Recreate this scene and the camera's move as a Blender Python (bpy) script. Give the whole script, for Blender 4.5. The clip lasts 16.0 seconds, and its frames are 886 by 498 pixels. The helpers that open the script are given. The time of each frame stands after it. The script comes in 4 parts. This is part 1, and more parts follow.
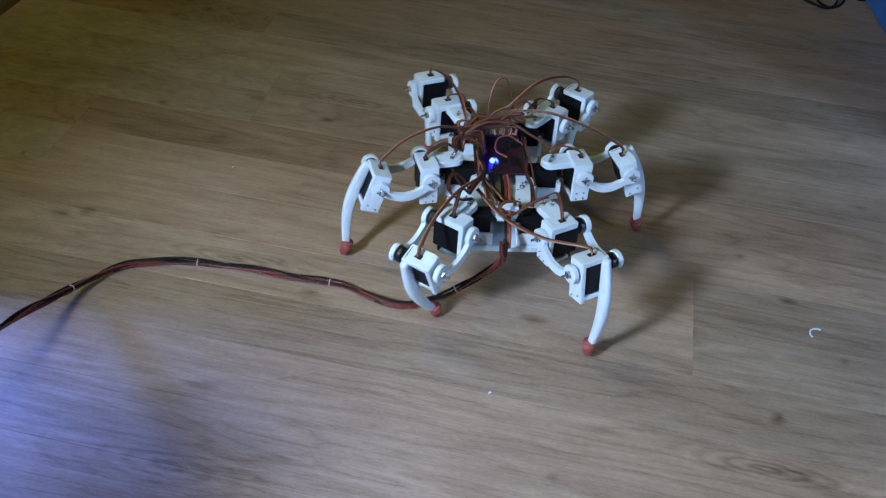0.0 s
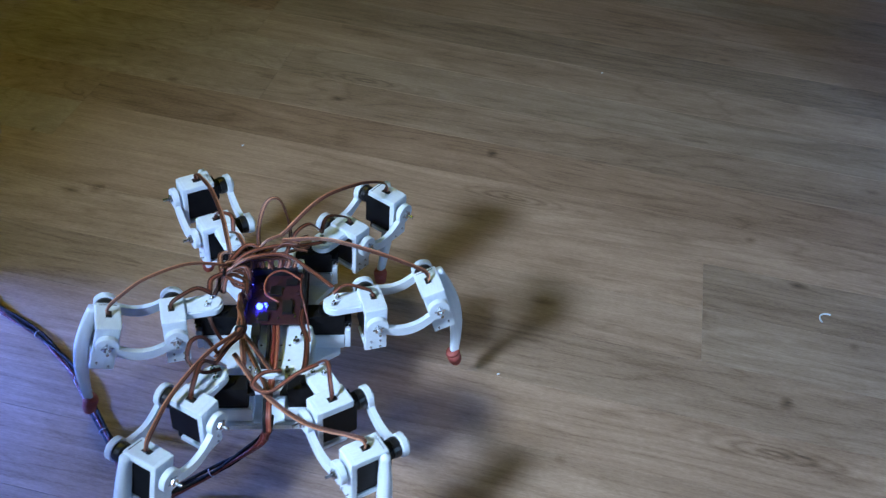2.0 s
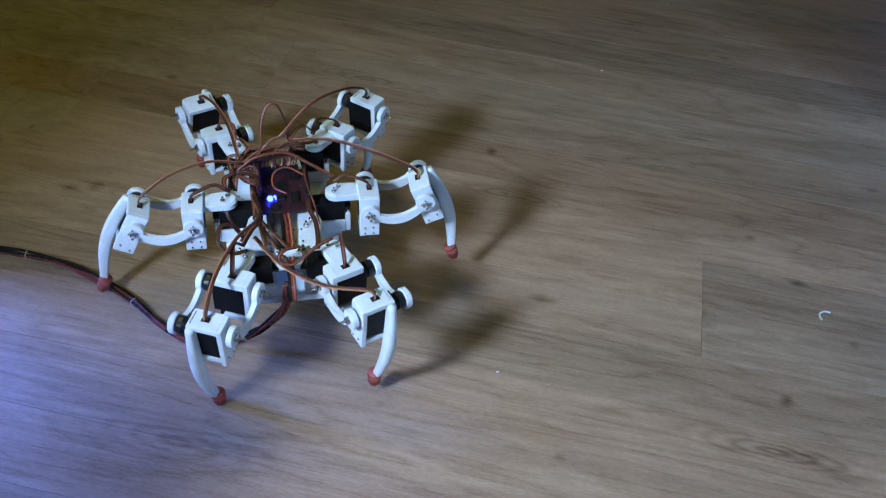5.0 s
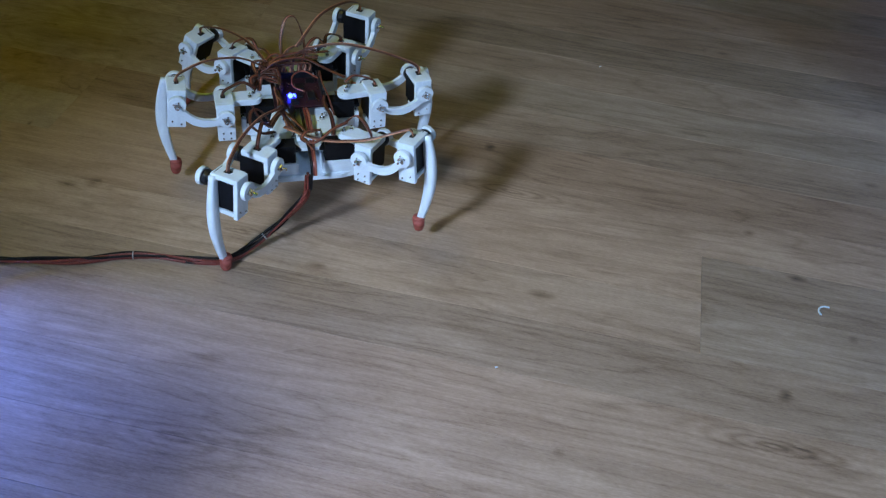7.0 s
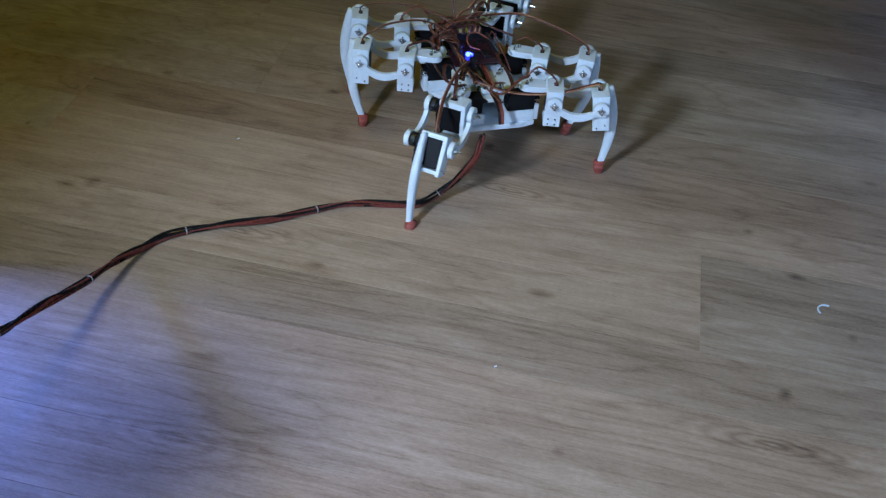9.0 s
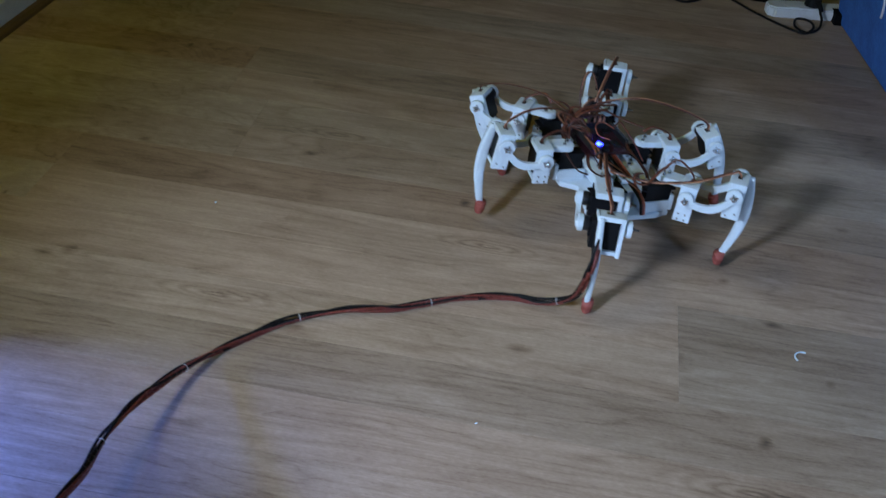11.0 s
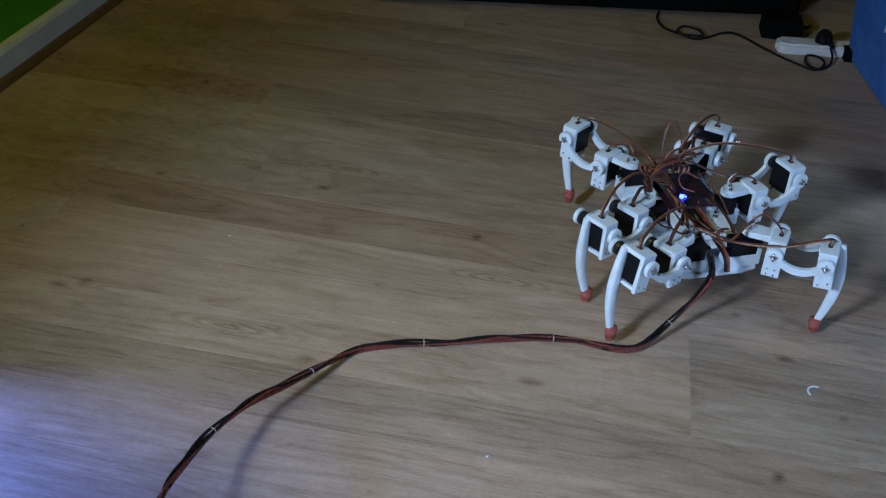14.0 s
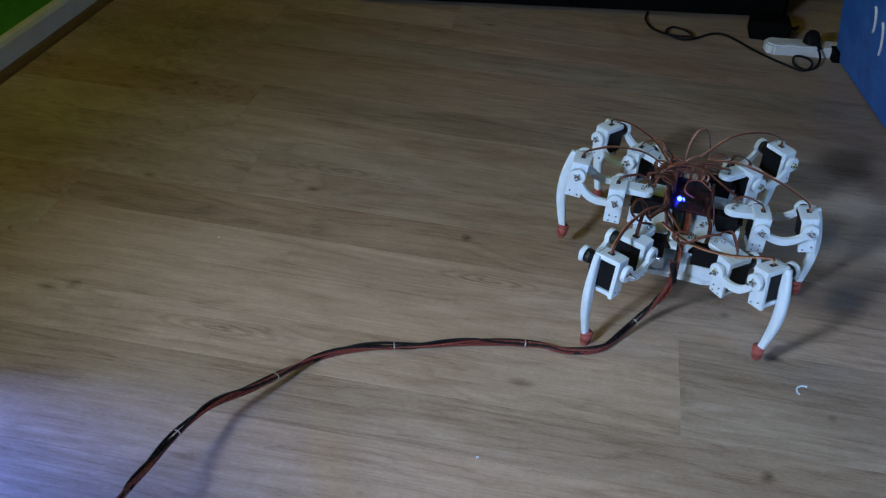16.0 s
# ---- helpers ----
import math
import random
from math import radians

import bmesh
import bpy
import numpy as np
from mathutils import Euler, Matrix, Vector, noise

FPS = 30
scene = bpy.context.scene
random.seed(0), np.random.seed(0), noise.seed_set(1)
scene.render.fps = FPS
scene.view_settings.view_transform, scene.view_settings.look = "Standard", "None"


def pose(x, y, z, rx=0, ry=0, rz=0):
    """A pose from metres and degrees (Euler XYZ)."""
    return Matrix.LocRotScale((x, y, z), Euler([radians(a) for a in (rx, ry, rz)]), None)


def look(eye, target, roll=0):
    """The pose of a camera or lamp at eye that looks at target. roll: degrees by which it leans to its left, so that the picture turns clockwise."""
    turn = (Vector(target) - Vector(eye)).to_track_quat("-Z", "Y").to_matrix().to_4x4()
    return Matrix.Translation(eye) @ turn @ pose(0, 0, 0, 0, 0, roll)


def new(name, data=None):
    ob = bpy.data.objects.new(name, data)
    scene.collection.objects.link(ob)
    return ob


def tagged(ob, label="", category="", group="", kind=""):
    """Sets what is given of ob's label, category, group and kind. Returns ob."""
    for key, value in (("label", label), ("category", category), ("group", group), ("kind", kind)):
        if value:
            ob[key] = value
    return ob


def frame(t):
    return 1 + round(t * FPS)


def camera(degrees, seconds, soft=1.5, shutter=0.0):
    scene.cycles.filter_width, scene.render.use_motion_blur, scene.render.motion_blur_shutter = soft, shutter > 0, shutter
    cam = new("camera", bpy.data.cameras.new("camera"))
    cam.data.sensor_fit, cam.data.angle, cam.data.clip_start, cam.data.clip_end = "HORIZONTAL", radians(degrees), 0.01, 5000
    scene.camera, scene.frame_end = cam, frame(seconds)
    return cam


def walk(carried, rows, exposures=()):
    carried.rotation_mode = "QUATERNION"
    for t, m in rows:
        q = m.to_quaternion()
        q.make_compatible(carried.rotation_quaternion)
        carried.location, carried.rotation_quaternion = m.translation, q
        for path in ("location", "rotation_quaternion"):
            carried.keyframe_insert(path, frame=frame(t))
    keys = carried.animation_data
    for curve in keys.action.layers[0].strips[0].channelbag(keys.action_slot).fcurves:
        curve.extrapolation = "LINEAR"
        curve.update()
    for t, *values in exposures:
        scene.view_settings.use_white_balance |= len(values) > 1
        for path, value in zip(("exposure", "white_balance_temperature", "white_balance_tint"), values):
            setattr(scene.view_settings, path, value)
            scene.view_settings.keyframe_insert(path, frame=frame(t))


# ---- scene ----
PATH = [
    (0, pose(0.0115, -0.0021, 0.8966, 51.153, -4.626, 13.029)),
    (0.5, pose(0.0092, -0.0013, 0.8970, 51.100, -4.639, 13.200)),
    (1, pose(0.0083, -0.0004, 0.8984, 50.885, -4.706, 13.527)),
    (1.5, pose(0.0073, 0.0011, 0.8974, 49.801, -4.882, 13.885)),
    (2, pose(0.0069, 0.0009, 0.8971, 49.889, -4.845, 13.707)),
    (2.5, pose(0.0067, 0.0023, 0.8961, 49.858, -4.836, 13.666)),
    (3, pose(0.0056, 0.0017, 0.8970, 49.855, -4.879, 13.681)),
    (3.5, pose(0.0045, 0.0014, 0.8979, 49.756, -4.882, 13.597)),
    (4, pose(0.0075, 0.0017, 0.8956, 49.834, -4.804, 13.675)),
    (4.5, pose(0.0075, 0.0014, 0.8951, 49.842, -4.844, 13.703)),
    (7, pose(0.0090, 0.0010, 0.8909, 49.741, -4.791, 13.593)),
    (7.5, pose(0.0090, 0.0010, 0.8908, 49.698, -4.790, 13.579)),
    (8, pose(0.0091, 0.0012, 0.8907, 49.698, -4.773, 13.573)),
    (8.5, pose(0.0092, 0.0014, 0.8898, 49.695, -4.752, 13.534)),
    (10.8, pose(0.0156, 0.0032, 0.8968, 51.174, -4.347, 12.243)),
    (11, pose(0.0182, 0.0004, 0.8990, 52.899, -4.094, 11.830)),
    (11.5, pose(0.0204, -0.0038, 0.9006, 53.977, -3.808, 12.117)),
    (12, pose(0.0204, -0.0063, 0.9009, 54.838, -3.754, 12.327)),
    (12.5, pose(0.0209, -0.0071, 0.9006, 54.911, -3.763, 12.449)),
    (13, pose(0.0212, -0.0085, 0.9002, 54.926, -3.784, 12.485)),
    (13.5, pose(0.0202, -0.0083, 0.8995, 54.968, -3.806, 12.486)),
    (14, pose(0.0232, -0.0078, 0.8989, 54.955, -3.713, 12.524)),
    (14.5, pose(0.0293, -0.0058, 0.8944, 55.052, -3.587, 12.719)),
    (15, pose(0.0232, -0.0078, 0.8984, 54.946, -3.740, 12.519)),
    (15.5, pose(0.0224, -0.0070, 0.8992, 54.867, -3.757, 12.468)),
    (16, pose(0.0231, -0.0077, 0.8994, 55.031, -3.927, 11.969)),
]
cam = camera(47.07, 16.0, soft=1.2, shutter=0.3)
walk(cam, PATH, [(0.0, -0.03), (4.5, -0.10), (8.5, -0.10), (11.0, -0.22), (16.0, -0.22)])

# ---- light ----
world = bpy.data.worlds.new("room_air")
scene.world = world
world.use_nodes = True
world.node_tree.nodes["Background"].inputs[0].default_value = (0.55, 0.62, 0.75, 1)
world.node_tree.nodes["Background"].inputs[1].default_value = 0.25


def area(name, m, sx, sy, watts, colour):
    la = bpy.data.lights.new(name, "AREA")
    la.shape, la.size, la.size_y, la.energy, la.color = "RECTANGLE", sx, sy, watts, colour
    ob = new(name, la)
    ob.matrix_world = m
    return ob


# unseen blue source outside the west wall, aimed through the added low opening
area("west_beam_light", look((-2.10, 0.62, 0.75), (-0.55, 0.60, 0.0)), 0.32, 0.32, 220, (0.09, 0.21, 1.0))
# added cool fill for the floor's right; no source is known there
area("east_fill_light", look((3.0, -1.0, 1.9), (0.5, 1.2, 0.0)), 0.8, 0.7, 130, (0.33, 0.58, 1.0))
# added yellow fill for the far left floor, not a fixture of the room
area("warm_fill_light", look((-0.85, 1.15, 1.75), (-0.70, 1.25, 0.0)), 0.45, 0.45, 4.2, (0.95, 0.82, 0.035))
# unseen key light beside the camera, turned to the floor; cone added for falloff
_la = bpy.data.lights.new("key_spot_light", "SPOT")
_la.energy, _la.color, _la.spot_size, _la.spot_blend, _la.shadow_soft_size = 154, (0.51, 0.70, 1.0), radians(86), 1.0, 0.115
KEY_SPOT = new("key_spot_light", _la)
KEY_SPOT.matrix_world = look((-0.75, -0.18, 0.95), (0.34, 0.98, 0.0))


# ---- materials ----
def mat(name, rough=0.5, metal=0.0):
    m = bpy.data.materials.new(name)
    m.use_nodes = True
    b = m.node_tree.nodes["Principled BSDF"]
    b.inputs["Roughness"].default_value = rough
    b.inputs["Metallic"].default_value = metal
    return m, m.node_tree, b


def link(nt, a, ao, b, bi):
    nt.links.new(a.outputs[ao], b.inputs[bi])


def worn(name, dark, light, rough, metal=0.0, scale=60.0, bump=0.1, stretch=(1, 1, 1), spec=0.5):
    """A surface with two scales of tone and a fine relief."""
    m, nt, b = mat(name, rough, metal)
    N = nt.nodes.new
    tc, mp = N("ShaderNodeTexCoord"), N("ShaderNodeMapping")
    mp.inputs["Scale"].default_value = stretch
    link(nt, tc, "Object", mp, "Vector")
    n1, n2, mx, cr = N("ShaderNodeTexNoise"), N("ShaderNodeTexNoise"), N("ShaderNodeMath"), N("ShaderNodeValToRGB")
    n1.inputs["Scale"].default_value, n2.inputs["Scale"].default_value = scale, scale * 7
    n1.inputs["Detail"].default_value = 5
    for n in (n1, n2):
        link(nt, mp, "Vector", n, "Vector")
    mx.operation = "MULTIPLY_ADD"
    mx.inputs[1].default_value = 0.35
    link(nt, n2, 0, mx, 0)
    sc = N("ShaderNodeMath")
    sc.operation = "MULTIPLY"
    sc.inputs[1].default_value = 0.65
    link(nt, n1, 0, sc, 0)
    link(nt, sc, 0, mx, 2)
    link(nt, mx, 0, cr, 0)
    cr.color_ramp.elements[0].position, cr.color_ramp.elements[1].position = 0.3, 0.7
    cr.color_ramp.elements[0].color, cr.color_ramp.elements[1].color = (*dark, 1), (*light, 1)
    link(nt, cr, 0, b, "Base Color")
    bp = N("ShaderNodeBump")
    bp.inputs["Strength"].default_value, bp.inputs["Distance"].default_value = bump, 0.001
    link(nt, n2, 0, bp, "Height")
    link(nt, bp, 0, b, "Normal")
    b.inputs["Specular IOR Level"].default_value = spec
    return m


WHITE = worn("printed_white_plastic", (0.64, 0.71, 0.78), (0.78, 0.86, 0.93), 0.38, scale=35, bump=0.25, stretch=(1, 1, 4))
BLACK = worn("black_servo_plastic", (0.004, 0.004, 0.005), (0.010, 0.010, 0.012), 0.5, scale=80, spec=0.14)
HORN = worn("black_nylon", (0.006, 0.006, 0.008), (0.018, 0.018, 0.02), 0.3, scale=90)
STEEL = worn("bright_steel", (0.45, 0.46, 0.48), (0.72, 0.73, 0.75), 0.24, 1.0, scale=200)
RUBBER = worn("red_rubber", (0.28, 0.055, 0.042), (0.42, 0.095, 0.072), 0.6, scale=120, bump=0.3)
def ribbon_paint(name, tones, rough):
    """Each strand of a flat servo lead has a colour of its own."""
    m, nt, b = mat(name, rough)
    N = nt.nodes.new
    g, cr, mx, no, tc = N("ShaderNodeNewGeometry"), N("ShaderNodeValToRGB"), N("ShaderNodeMix"), N("ShaderNodeTexNoise"), N("ShaderNodeTexCoord")
    cr.color_ramp.interpolation = "CONSTANT"
    e = cr.color_ramp.elements
    e[0].position, e[0].color = 0.0, (*tones[0], 1)
    e[1].position, e[1].color = 0.34, (*tones[1], 1)
    e.new(0.67).color = (*tones[2], 1)
    link(nt, g, "Random Per Island", cr, 0)
    no.inputs["Scale"].default_value = 130
    link(nt, tc, "Object", no, "Vector")
    mx.data_type, mx.blend_type = "RGBA", "MULTIPLY"
    mx.inputs[0].default_value = 0.5
    nt.links.new(cr.outputs[0], mx.inputs[6])
    nt.links.new(no.outputs[0], mx.inputs[7])
    nt.links.new(mx.outputs[2], b.inputs["Base Color"])
    return m


WIRE = ribbon_paint("servo_lead", ((0.13, 0.045, 0.03), (0.42, 0.12, 0.07), (0.62, 0.28, 0.16)), 0.4)
WIRE_DARK = ribbon_paint("dark_servo_lead", ((0.06, 0.02, 0.012), (0.18, 0.045, 0.024), (0.34, 0.115, 0.05)), 0.4)
CABLE_BLACK = worn("black_cable_sleeve", (0.006, 0.005, 0.006), (0.014, 0.012, 0.012), 0.5, scale=90, spec=0.2)
CABLE_RED = worn("dark_red_cable_sleeve", (0.11, 0.018, 0.012), (0.24, 0.045, 0.032), 0.4, scale=90)
PCB = worn("dark_maroon_circuit_board", (0.022, 0.008, 0.012), (0.06, 0.02, 0.03), 0.3, scale=110, bump=0.35)
CHIP = worn("black_chip", (0.006, 0.006, 0.007), (0.016, 0.016, 0.018), 0.35, scale=120)
GREEN = worn("green_wall_paint", (0.06, 0.30, 0.008), (0.09, 0.40, 0.012), 0.7, scale=14, bump=0.4)
BOARD = worn("white_baseboard_paint", (0.56, 0.58, 0.54), (0.70, 0.72, 0.68), 0.4, scale=20)
MOULD = worn("brown_wood_moulding", (0.07, 0.044, 0.020), (0.16, 0.10, 0.048), 0.45, scale=30, stretch=(4, 0.4, 4))
BLUE = worn("blue_painted_board", (0.02, 0.09, 0.36), (0.05, 0.19, 0.58), 0.55, scale=25, bump=0.3)
STRIP = worn("white_socket_plastic", (0.62, 0.62, 0.63), (0.78, 0.78, 0.79), 0.35, scale=40)
BLACKWOOD = worn("black_laminate", (0.002, 0.002, 0.002), (0.006, 0.006, 0.006), 0.7, scale=20, spec=0.05)
TIE = worn("white_nylon_tie", (0.34, 0.33, 0.33), (0.5, 0.49, 0.49), 0.4, scale=100)
CEIL = worn("cream_wall_paint", (0.42, 0.38, 0.30), (0.50, 0.46, 0.37), 0.8, scale=9, bump=0.3)
OCHRE = worn("ochre_wall_paint", (0.30, 0.24, 0.05), (0.40, 0.32, 0.08), 0.7, scale=12, bump=0.4)
GLASS_LED, _nt, _b = mat("lit_blue_diode", 0.2)
_b.inputs["Base Color"].default_value = (0.1, 0.2, 1, 1)
_b.inputs["Emission Color"].default_value = (0.012, 0.022, 1.0, 1)
_b.inputs["Emission Strength"].default_value = 40


# knots and flecks: x, y, half length, half width, depth of tone
KNOTS = [(-0.316, 0.956, 0.018, 0.009, 0.45), (-0.024, 0.997, 0.022, 0.010, 0.55), (0.292, 0.915, 0.012, 0.014, 0.6), (0.311, 1.145, 0.016, 0.010, 0.55),
         (-0.668, 1.022, 0.014, 0.014, 0.5), (-0.696, 1.327, 0.014, 0.010, 0.4), (0.245, 1.225, 0.010, 0.009, 0.4), (0.039, 0.747, 0.009, 0.009, 0.35),
         (-0.385, 0.760, 0.030, 0.008, 0.4), (0.226, 0.817, 0.034, 0.010, 0.3), (-0.154, 1.307, 0.012, 0.013, 0.6), (-0.430, 1.370, 0.016, 0.008, 0.5),
         (0.154, 1.461, 0.040, 0.006, 0.45), (-0.016, 1.226, 0.07, 0.005, 0.30), (0.101, 1.236, 0.06, 0.005, 0.25), (0.300, 0.836, 0.05, 0.005, 0.28),
         (0.365, 0.822, 0.05, 0.004, 0.28), (0.320, 0.778, 0.06, 0.005, 0.25), (-0.373, 1.004, 0.010, 0.008, 0.3), (0.381, 1.044, 0.008, 0.010, 0.35)]


# flat-sawn figures: x, y, half length, half width, depth of tone
def figure(x, y, a=0.10, b=0.026, depth=0.2):
    return x, y, a, b, depth


FIGURES = [figure(0.275, 0.830, 0.13, 0.028, 0.28), figure(-0.10, 1.206, 0.12, 0.024, 0.30), figure(-0.44, 0.990, 0.13, 0.026, 0.26), figure(-0.37, 0.640, 0.13, 0.040, 0.15), figure(-0.40, 1.442, 0.12, 0.03, 0.2)]


def wood():
    m, nt, b = mat("grey_oak_laminate", 0.42)
    N = nt.nodes.new

    def math_(op, a, c=None):
        n = N("ShaderNodeMath")
        n.operation = op
        for i, v in enumerate((a, c)):
            if v is None:
                continue
            if isinstance(v, (int, float)):
                n.inputs[i].default_value = v
            else:
                nt.links.new(v, n.inputs[i])
        return n.outputs[0]

    tc, oi = N("ShaderNodeTexCoord"), N("ShaderNodeObjectInfo")
    off = N("ShaderNodeCombineXYZ")
    nt.links.new(math_("MULTIPLY", oi.outputs["Random"], 37.0), off.inputs[0])
    nt.links.new(math_("MULTIPLY", oi.outputs["Random"], 11.0), off.inputs[1])
    add = N("ShaderNodeVectorMath")
    add.operation = "ADD"
    nt.links.new(tc.outputs["Object"], add.inputs[0])
    nt.links.new(off.outputs[0], add.inputs[1])

    def noise_(sx, sy, detail=4, dist=0.0, rough=0.55):
        mp, n = N("ShaderNodeMapping"), N("ShaderNodeTexNoise")
        mp.inputs["Scale"].default_value = (sx, sy, 1)
        nt.links.new(add.outputs[0], mp.inputs[0])
        nt.links.new(mp.outputs[0], n.inputs["Vector"])
        n.inputs["Scale"].default_value, n.inputs["Detail"].default_value = 1.0, detail
        n.inputs["Distortion"].default_value, n.inputs["Roughness"].default_value = dist, rough
        return n.outputs[0]

    broad = noise_(1.6, 14, 3, 0.6)
    streak = noise_(11, 120, 5, 0.5, 0.68)
    fine = noise_(130, 430, 3, 0.2, 0.7)
    # arched figure of the flat-sawn heart
    warp = noise_(1.6, 10, 3, 0.5)
    ring = math_("FRACT", math_("MULTIPLY", warp, 11.0))
    ring = math_("ABSOLUTE", math_("SUBTRACT", ring, 0.5))
    ring = math_("MULTIPLY", math_("POWER", math_("MULTIPLY", ring, 2.0), 2.5), math_("GREATER_THAN", noise_(1.1, 5, 1), 0.46))
    tone = math_("ADD", math_("MULTIPLY", broad, 0.34), math_("MULTIPLY", streak, 0.37))
    tone = math_("ADD", tone, 0.067)
    tone = math_("ADD", tone, math_("MULTIPLY", ring, -0.12))
    tone = math_("ADD", tone, math_("MULTIPLY", fine, 0.36))
    tone = math_("ADD", tone, 0.055)
    line = noise_(5, 300, 2, 0.4, 0.6)
    tone = math_("ADD", tone, math_("MULTIPLY", math_("SUBTRACT", line, 0.5), 0.22))
    own = N("ShaderNodeSeparateColor")
    nt.links.new(oi.outputs["Color"], own.inputs[0])
    tone = math_("ADD", tone, math_("MULTIPLY", math_("SUBTRACT", own.outputs[0], 0.5), 0.26))
    mott = noise_(26, 60, 4, 0.3, 0.7)
    tone = math_("ADD", tone, math_("MULTIPLY", mott, 0.20))
    # small dark knots, a few to a plank
    mp, vo = N("ShaderNodeMapping"), N("ShaderNodeTexVoronoi")
    mp.inputs["Scale"].default_value = (6.0, 12.5, 1)
    nt.links.new(add.outputs[0], mp.inputs[0])
    nt.links.new(mp.outputs[0], vo.inputs["Vector"])
    vo.inputs["Scale"].default_value = 1.0
    knot = math_("SUBTRACT", 1.0, math_("SMOOTH_MIN", math_("MULTIPLY", vo.outputs["Distance"], 8.5), 1.0))
    knot = math_("MULTIPLY", math_("MAXIMUM", knot, 0.0), math_("ADD", 0.10, math_("MULTIPLY", streak, 0.6)))
    sep = N("ShaderNodeSeparateColor")
    nt.links.new(vo.outputs["Color"], sep.inputs[0])
    knot = math_("MULTIPLY", knot, math_("GREATER_THAN", sep.outputs[0], 0.72))
    tone = math_("SUBTRACT", tone, knot)
    # single knots and dark flecks that stay where they lie
    where = N("ShaderNodeNewGeometry")
    sx = N("ShaderNodeSeparateXYZ")
    nt.links.new(where.outputs["Position"], sx.inputs[0])
    wob = math_("MULTIPLY", math_("SUBTRACT", mott, 0.5), 0.016)
    for kx, ky, rx, ry, amount in KNOTS:
        dx = math_("DIVIDE", math_("ADD", math_("SUBTRACT", sx.outputs[0], kx), wob), rx)
        dy = math_("DIVIDE", math_("ADD", math_("SUBTRACT", sx.outputs[1], ky), wob), ry)
        far = math_("SQRT", math_("ADD", math_("MULTIPLY", dx, dx), math_("MULTIPLY", dy, dy)))
        spot = math_("MULTIPLY", math_("MAXIMUM", math_("SUBTRACT", 1.0, far), 0.0), math_("MULTIPLY", math_("ADD", streak, fine), amount * 0.6))
        tone = math_("SUBTRACT", tone, spot)
    for kx, ky, rx, ry, amount in FIGURES:
        dx = math_("DIVIDE", math_("SUBTRACT", sx.outputs[0], kx), rx)
        dy = math_("DIVIDE", math_("ADD", math_("SUBTRACT", sx.outputs[1], ky), math_("MULTIPLY", wob, 0.7)), ry)
        far = math_("SQRT", math_("ADD", math_("MULTIPLY", dx, dx), math_("MULTIPLY", dy, dy)))
        wave = math_("POWER", math_("ABSOLUTE", math_("SINE", math_("MULTIPLY", far, 13.0))), 3.0)
        wave = math_("MULTIPLY", wave, math_("MAXIMUM", math_("SUBTRACT", 1.0, far), 0.0))
        tone = math_("SUBTRACT", tone, math_("MULTIPLY", wave, amount))
    blot = noise_(4.5, 17, 4, 0.8, 0.6)
    tone = math_("ADD", tone, math_("MULTIPLY", math_("SUBTRACT", blot, 0.5), 0.34))
    cr = N("ShaderNodeValToRGB")
    nt.links.new(tone, cr.inputs[0])
    e = cr.color_ramp.elements
    e[0].position, e[0].color = 0.34, (0.086, 0.058, 0.038, 1)
    e[1].position, e[1].color = 1.02, (0.520, 0.410, 0.318, 1)
    e.new(0.56).color = (0.237, 0.167, 0.116, 1)
    e.new(0.74).color = (0.352, 0.261, 0.192, 1)
    hue = N("ShaderNodeMix")
    hue.data_type, hue.blend_type = "RGBA", "MULTIPLY"
    hue.inputs[7].default_value = (1.06, 0.94, 0.87, 1)
    nt.links.new(own.outputs[1], hue.inputs[0])
    nt.links.new(cr.outputs[0], hue.inputs[6])
    nt.links.new(hue.outputs[2], b.inputs["Base Color"])
    nt.links.new(math_("ADD", 0.36, math_("MULTIPLY", streak, 0.16)), b.inputs["Roughness"])
    bp = N("ShaderNodeBump")
    bp.inputs["Strength"].default_value, bp.inputs["Distance"].default_value = 0.18, 0.0006
    nt.links.new(math_("ADD", streak, fine), bp.inputs["Height"])
    nt.links.new(bp.outputs[0], b.inputs["Normal"])
    return m


WOOD = wood()


# ---- mesh helpers ----
def data_of(name, bm, material, smooth=False):
    me = bpy.data.meshes.new(name)
    bmesh.ops.recalc_face_normals(bm, faces=bm.faces)
    bm.to_mesh(me)
    bm.free()
    me.materials.append(material)
    if smooth:
        for p in me.polygons:
            p.use_smooth = True
    return me


def part(name, me, parent, label="", m=None):
    ob = new(name, me)
    ob.parent = parent
    if m is not None:
        ob.matrix_basis = m
    return tagged(ob, label)


def box(bm, x0, x1, y0, y1, z0, z1, bevel=0.0, seg=2):
    r = bmesh.ops.create_cube(bm, size=1.0)
    for v in r["verts"]:
        v.co = ((x0 + x1) / 2 + v.co.x * (x1 - x0), (y0 + y1) / 2 + v.co.y * (y1 - y0), (z0 + z1) / 2 + v.co.z * (z1 - z0))
    if bevel:
        ed = list({e for v in r["verts"] for e in v.link_edges})
        bmesh.ops.bevel(bm, geom=ed, offset=bevel, segments=seg, affect="EDGES", profile=0.6)
    return bm


def rod(bm, a, b, r0, r1=None, n=14):
    """A capped cylinder or cone from a to b."""
    a, b = Vector(a), Vector(b)
    d = b - a
    m = Matrix.Translation((a + b) / 2) @ d.to_track_quat("Z", "Y").to_matrix().to_4x4()
    bmesh.ops.create_cone(bm, cap_ends=True, segments=n, radius1=r0, radius2=r0 if r1 is None else r1, depth=d.length, matrix=m)
    return bm


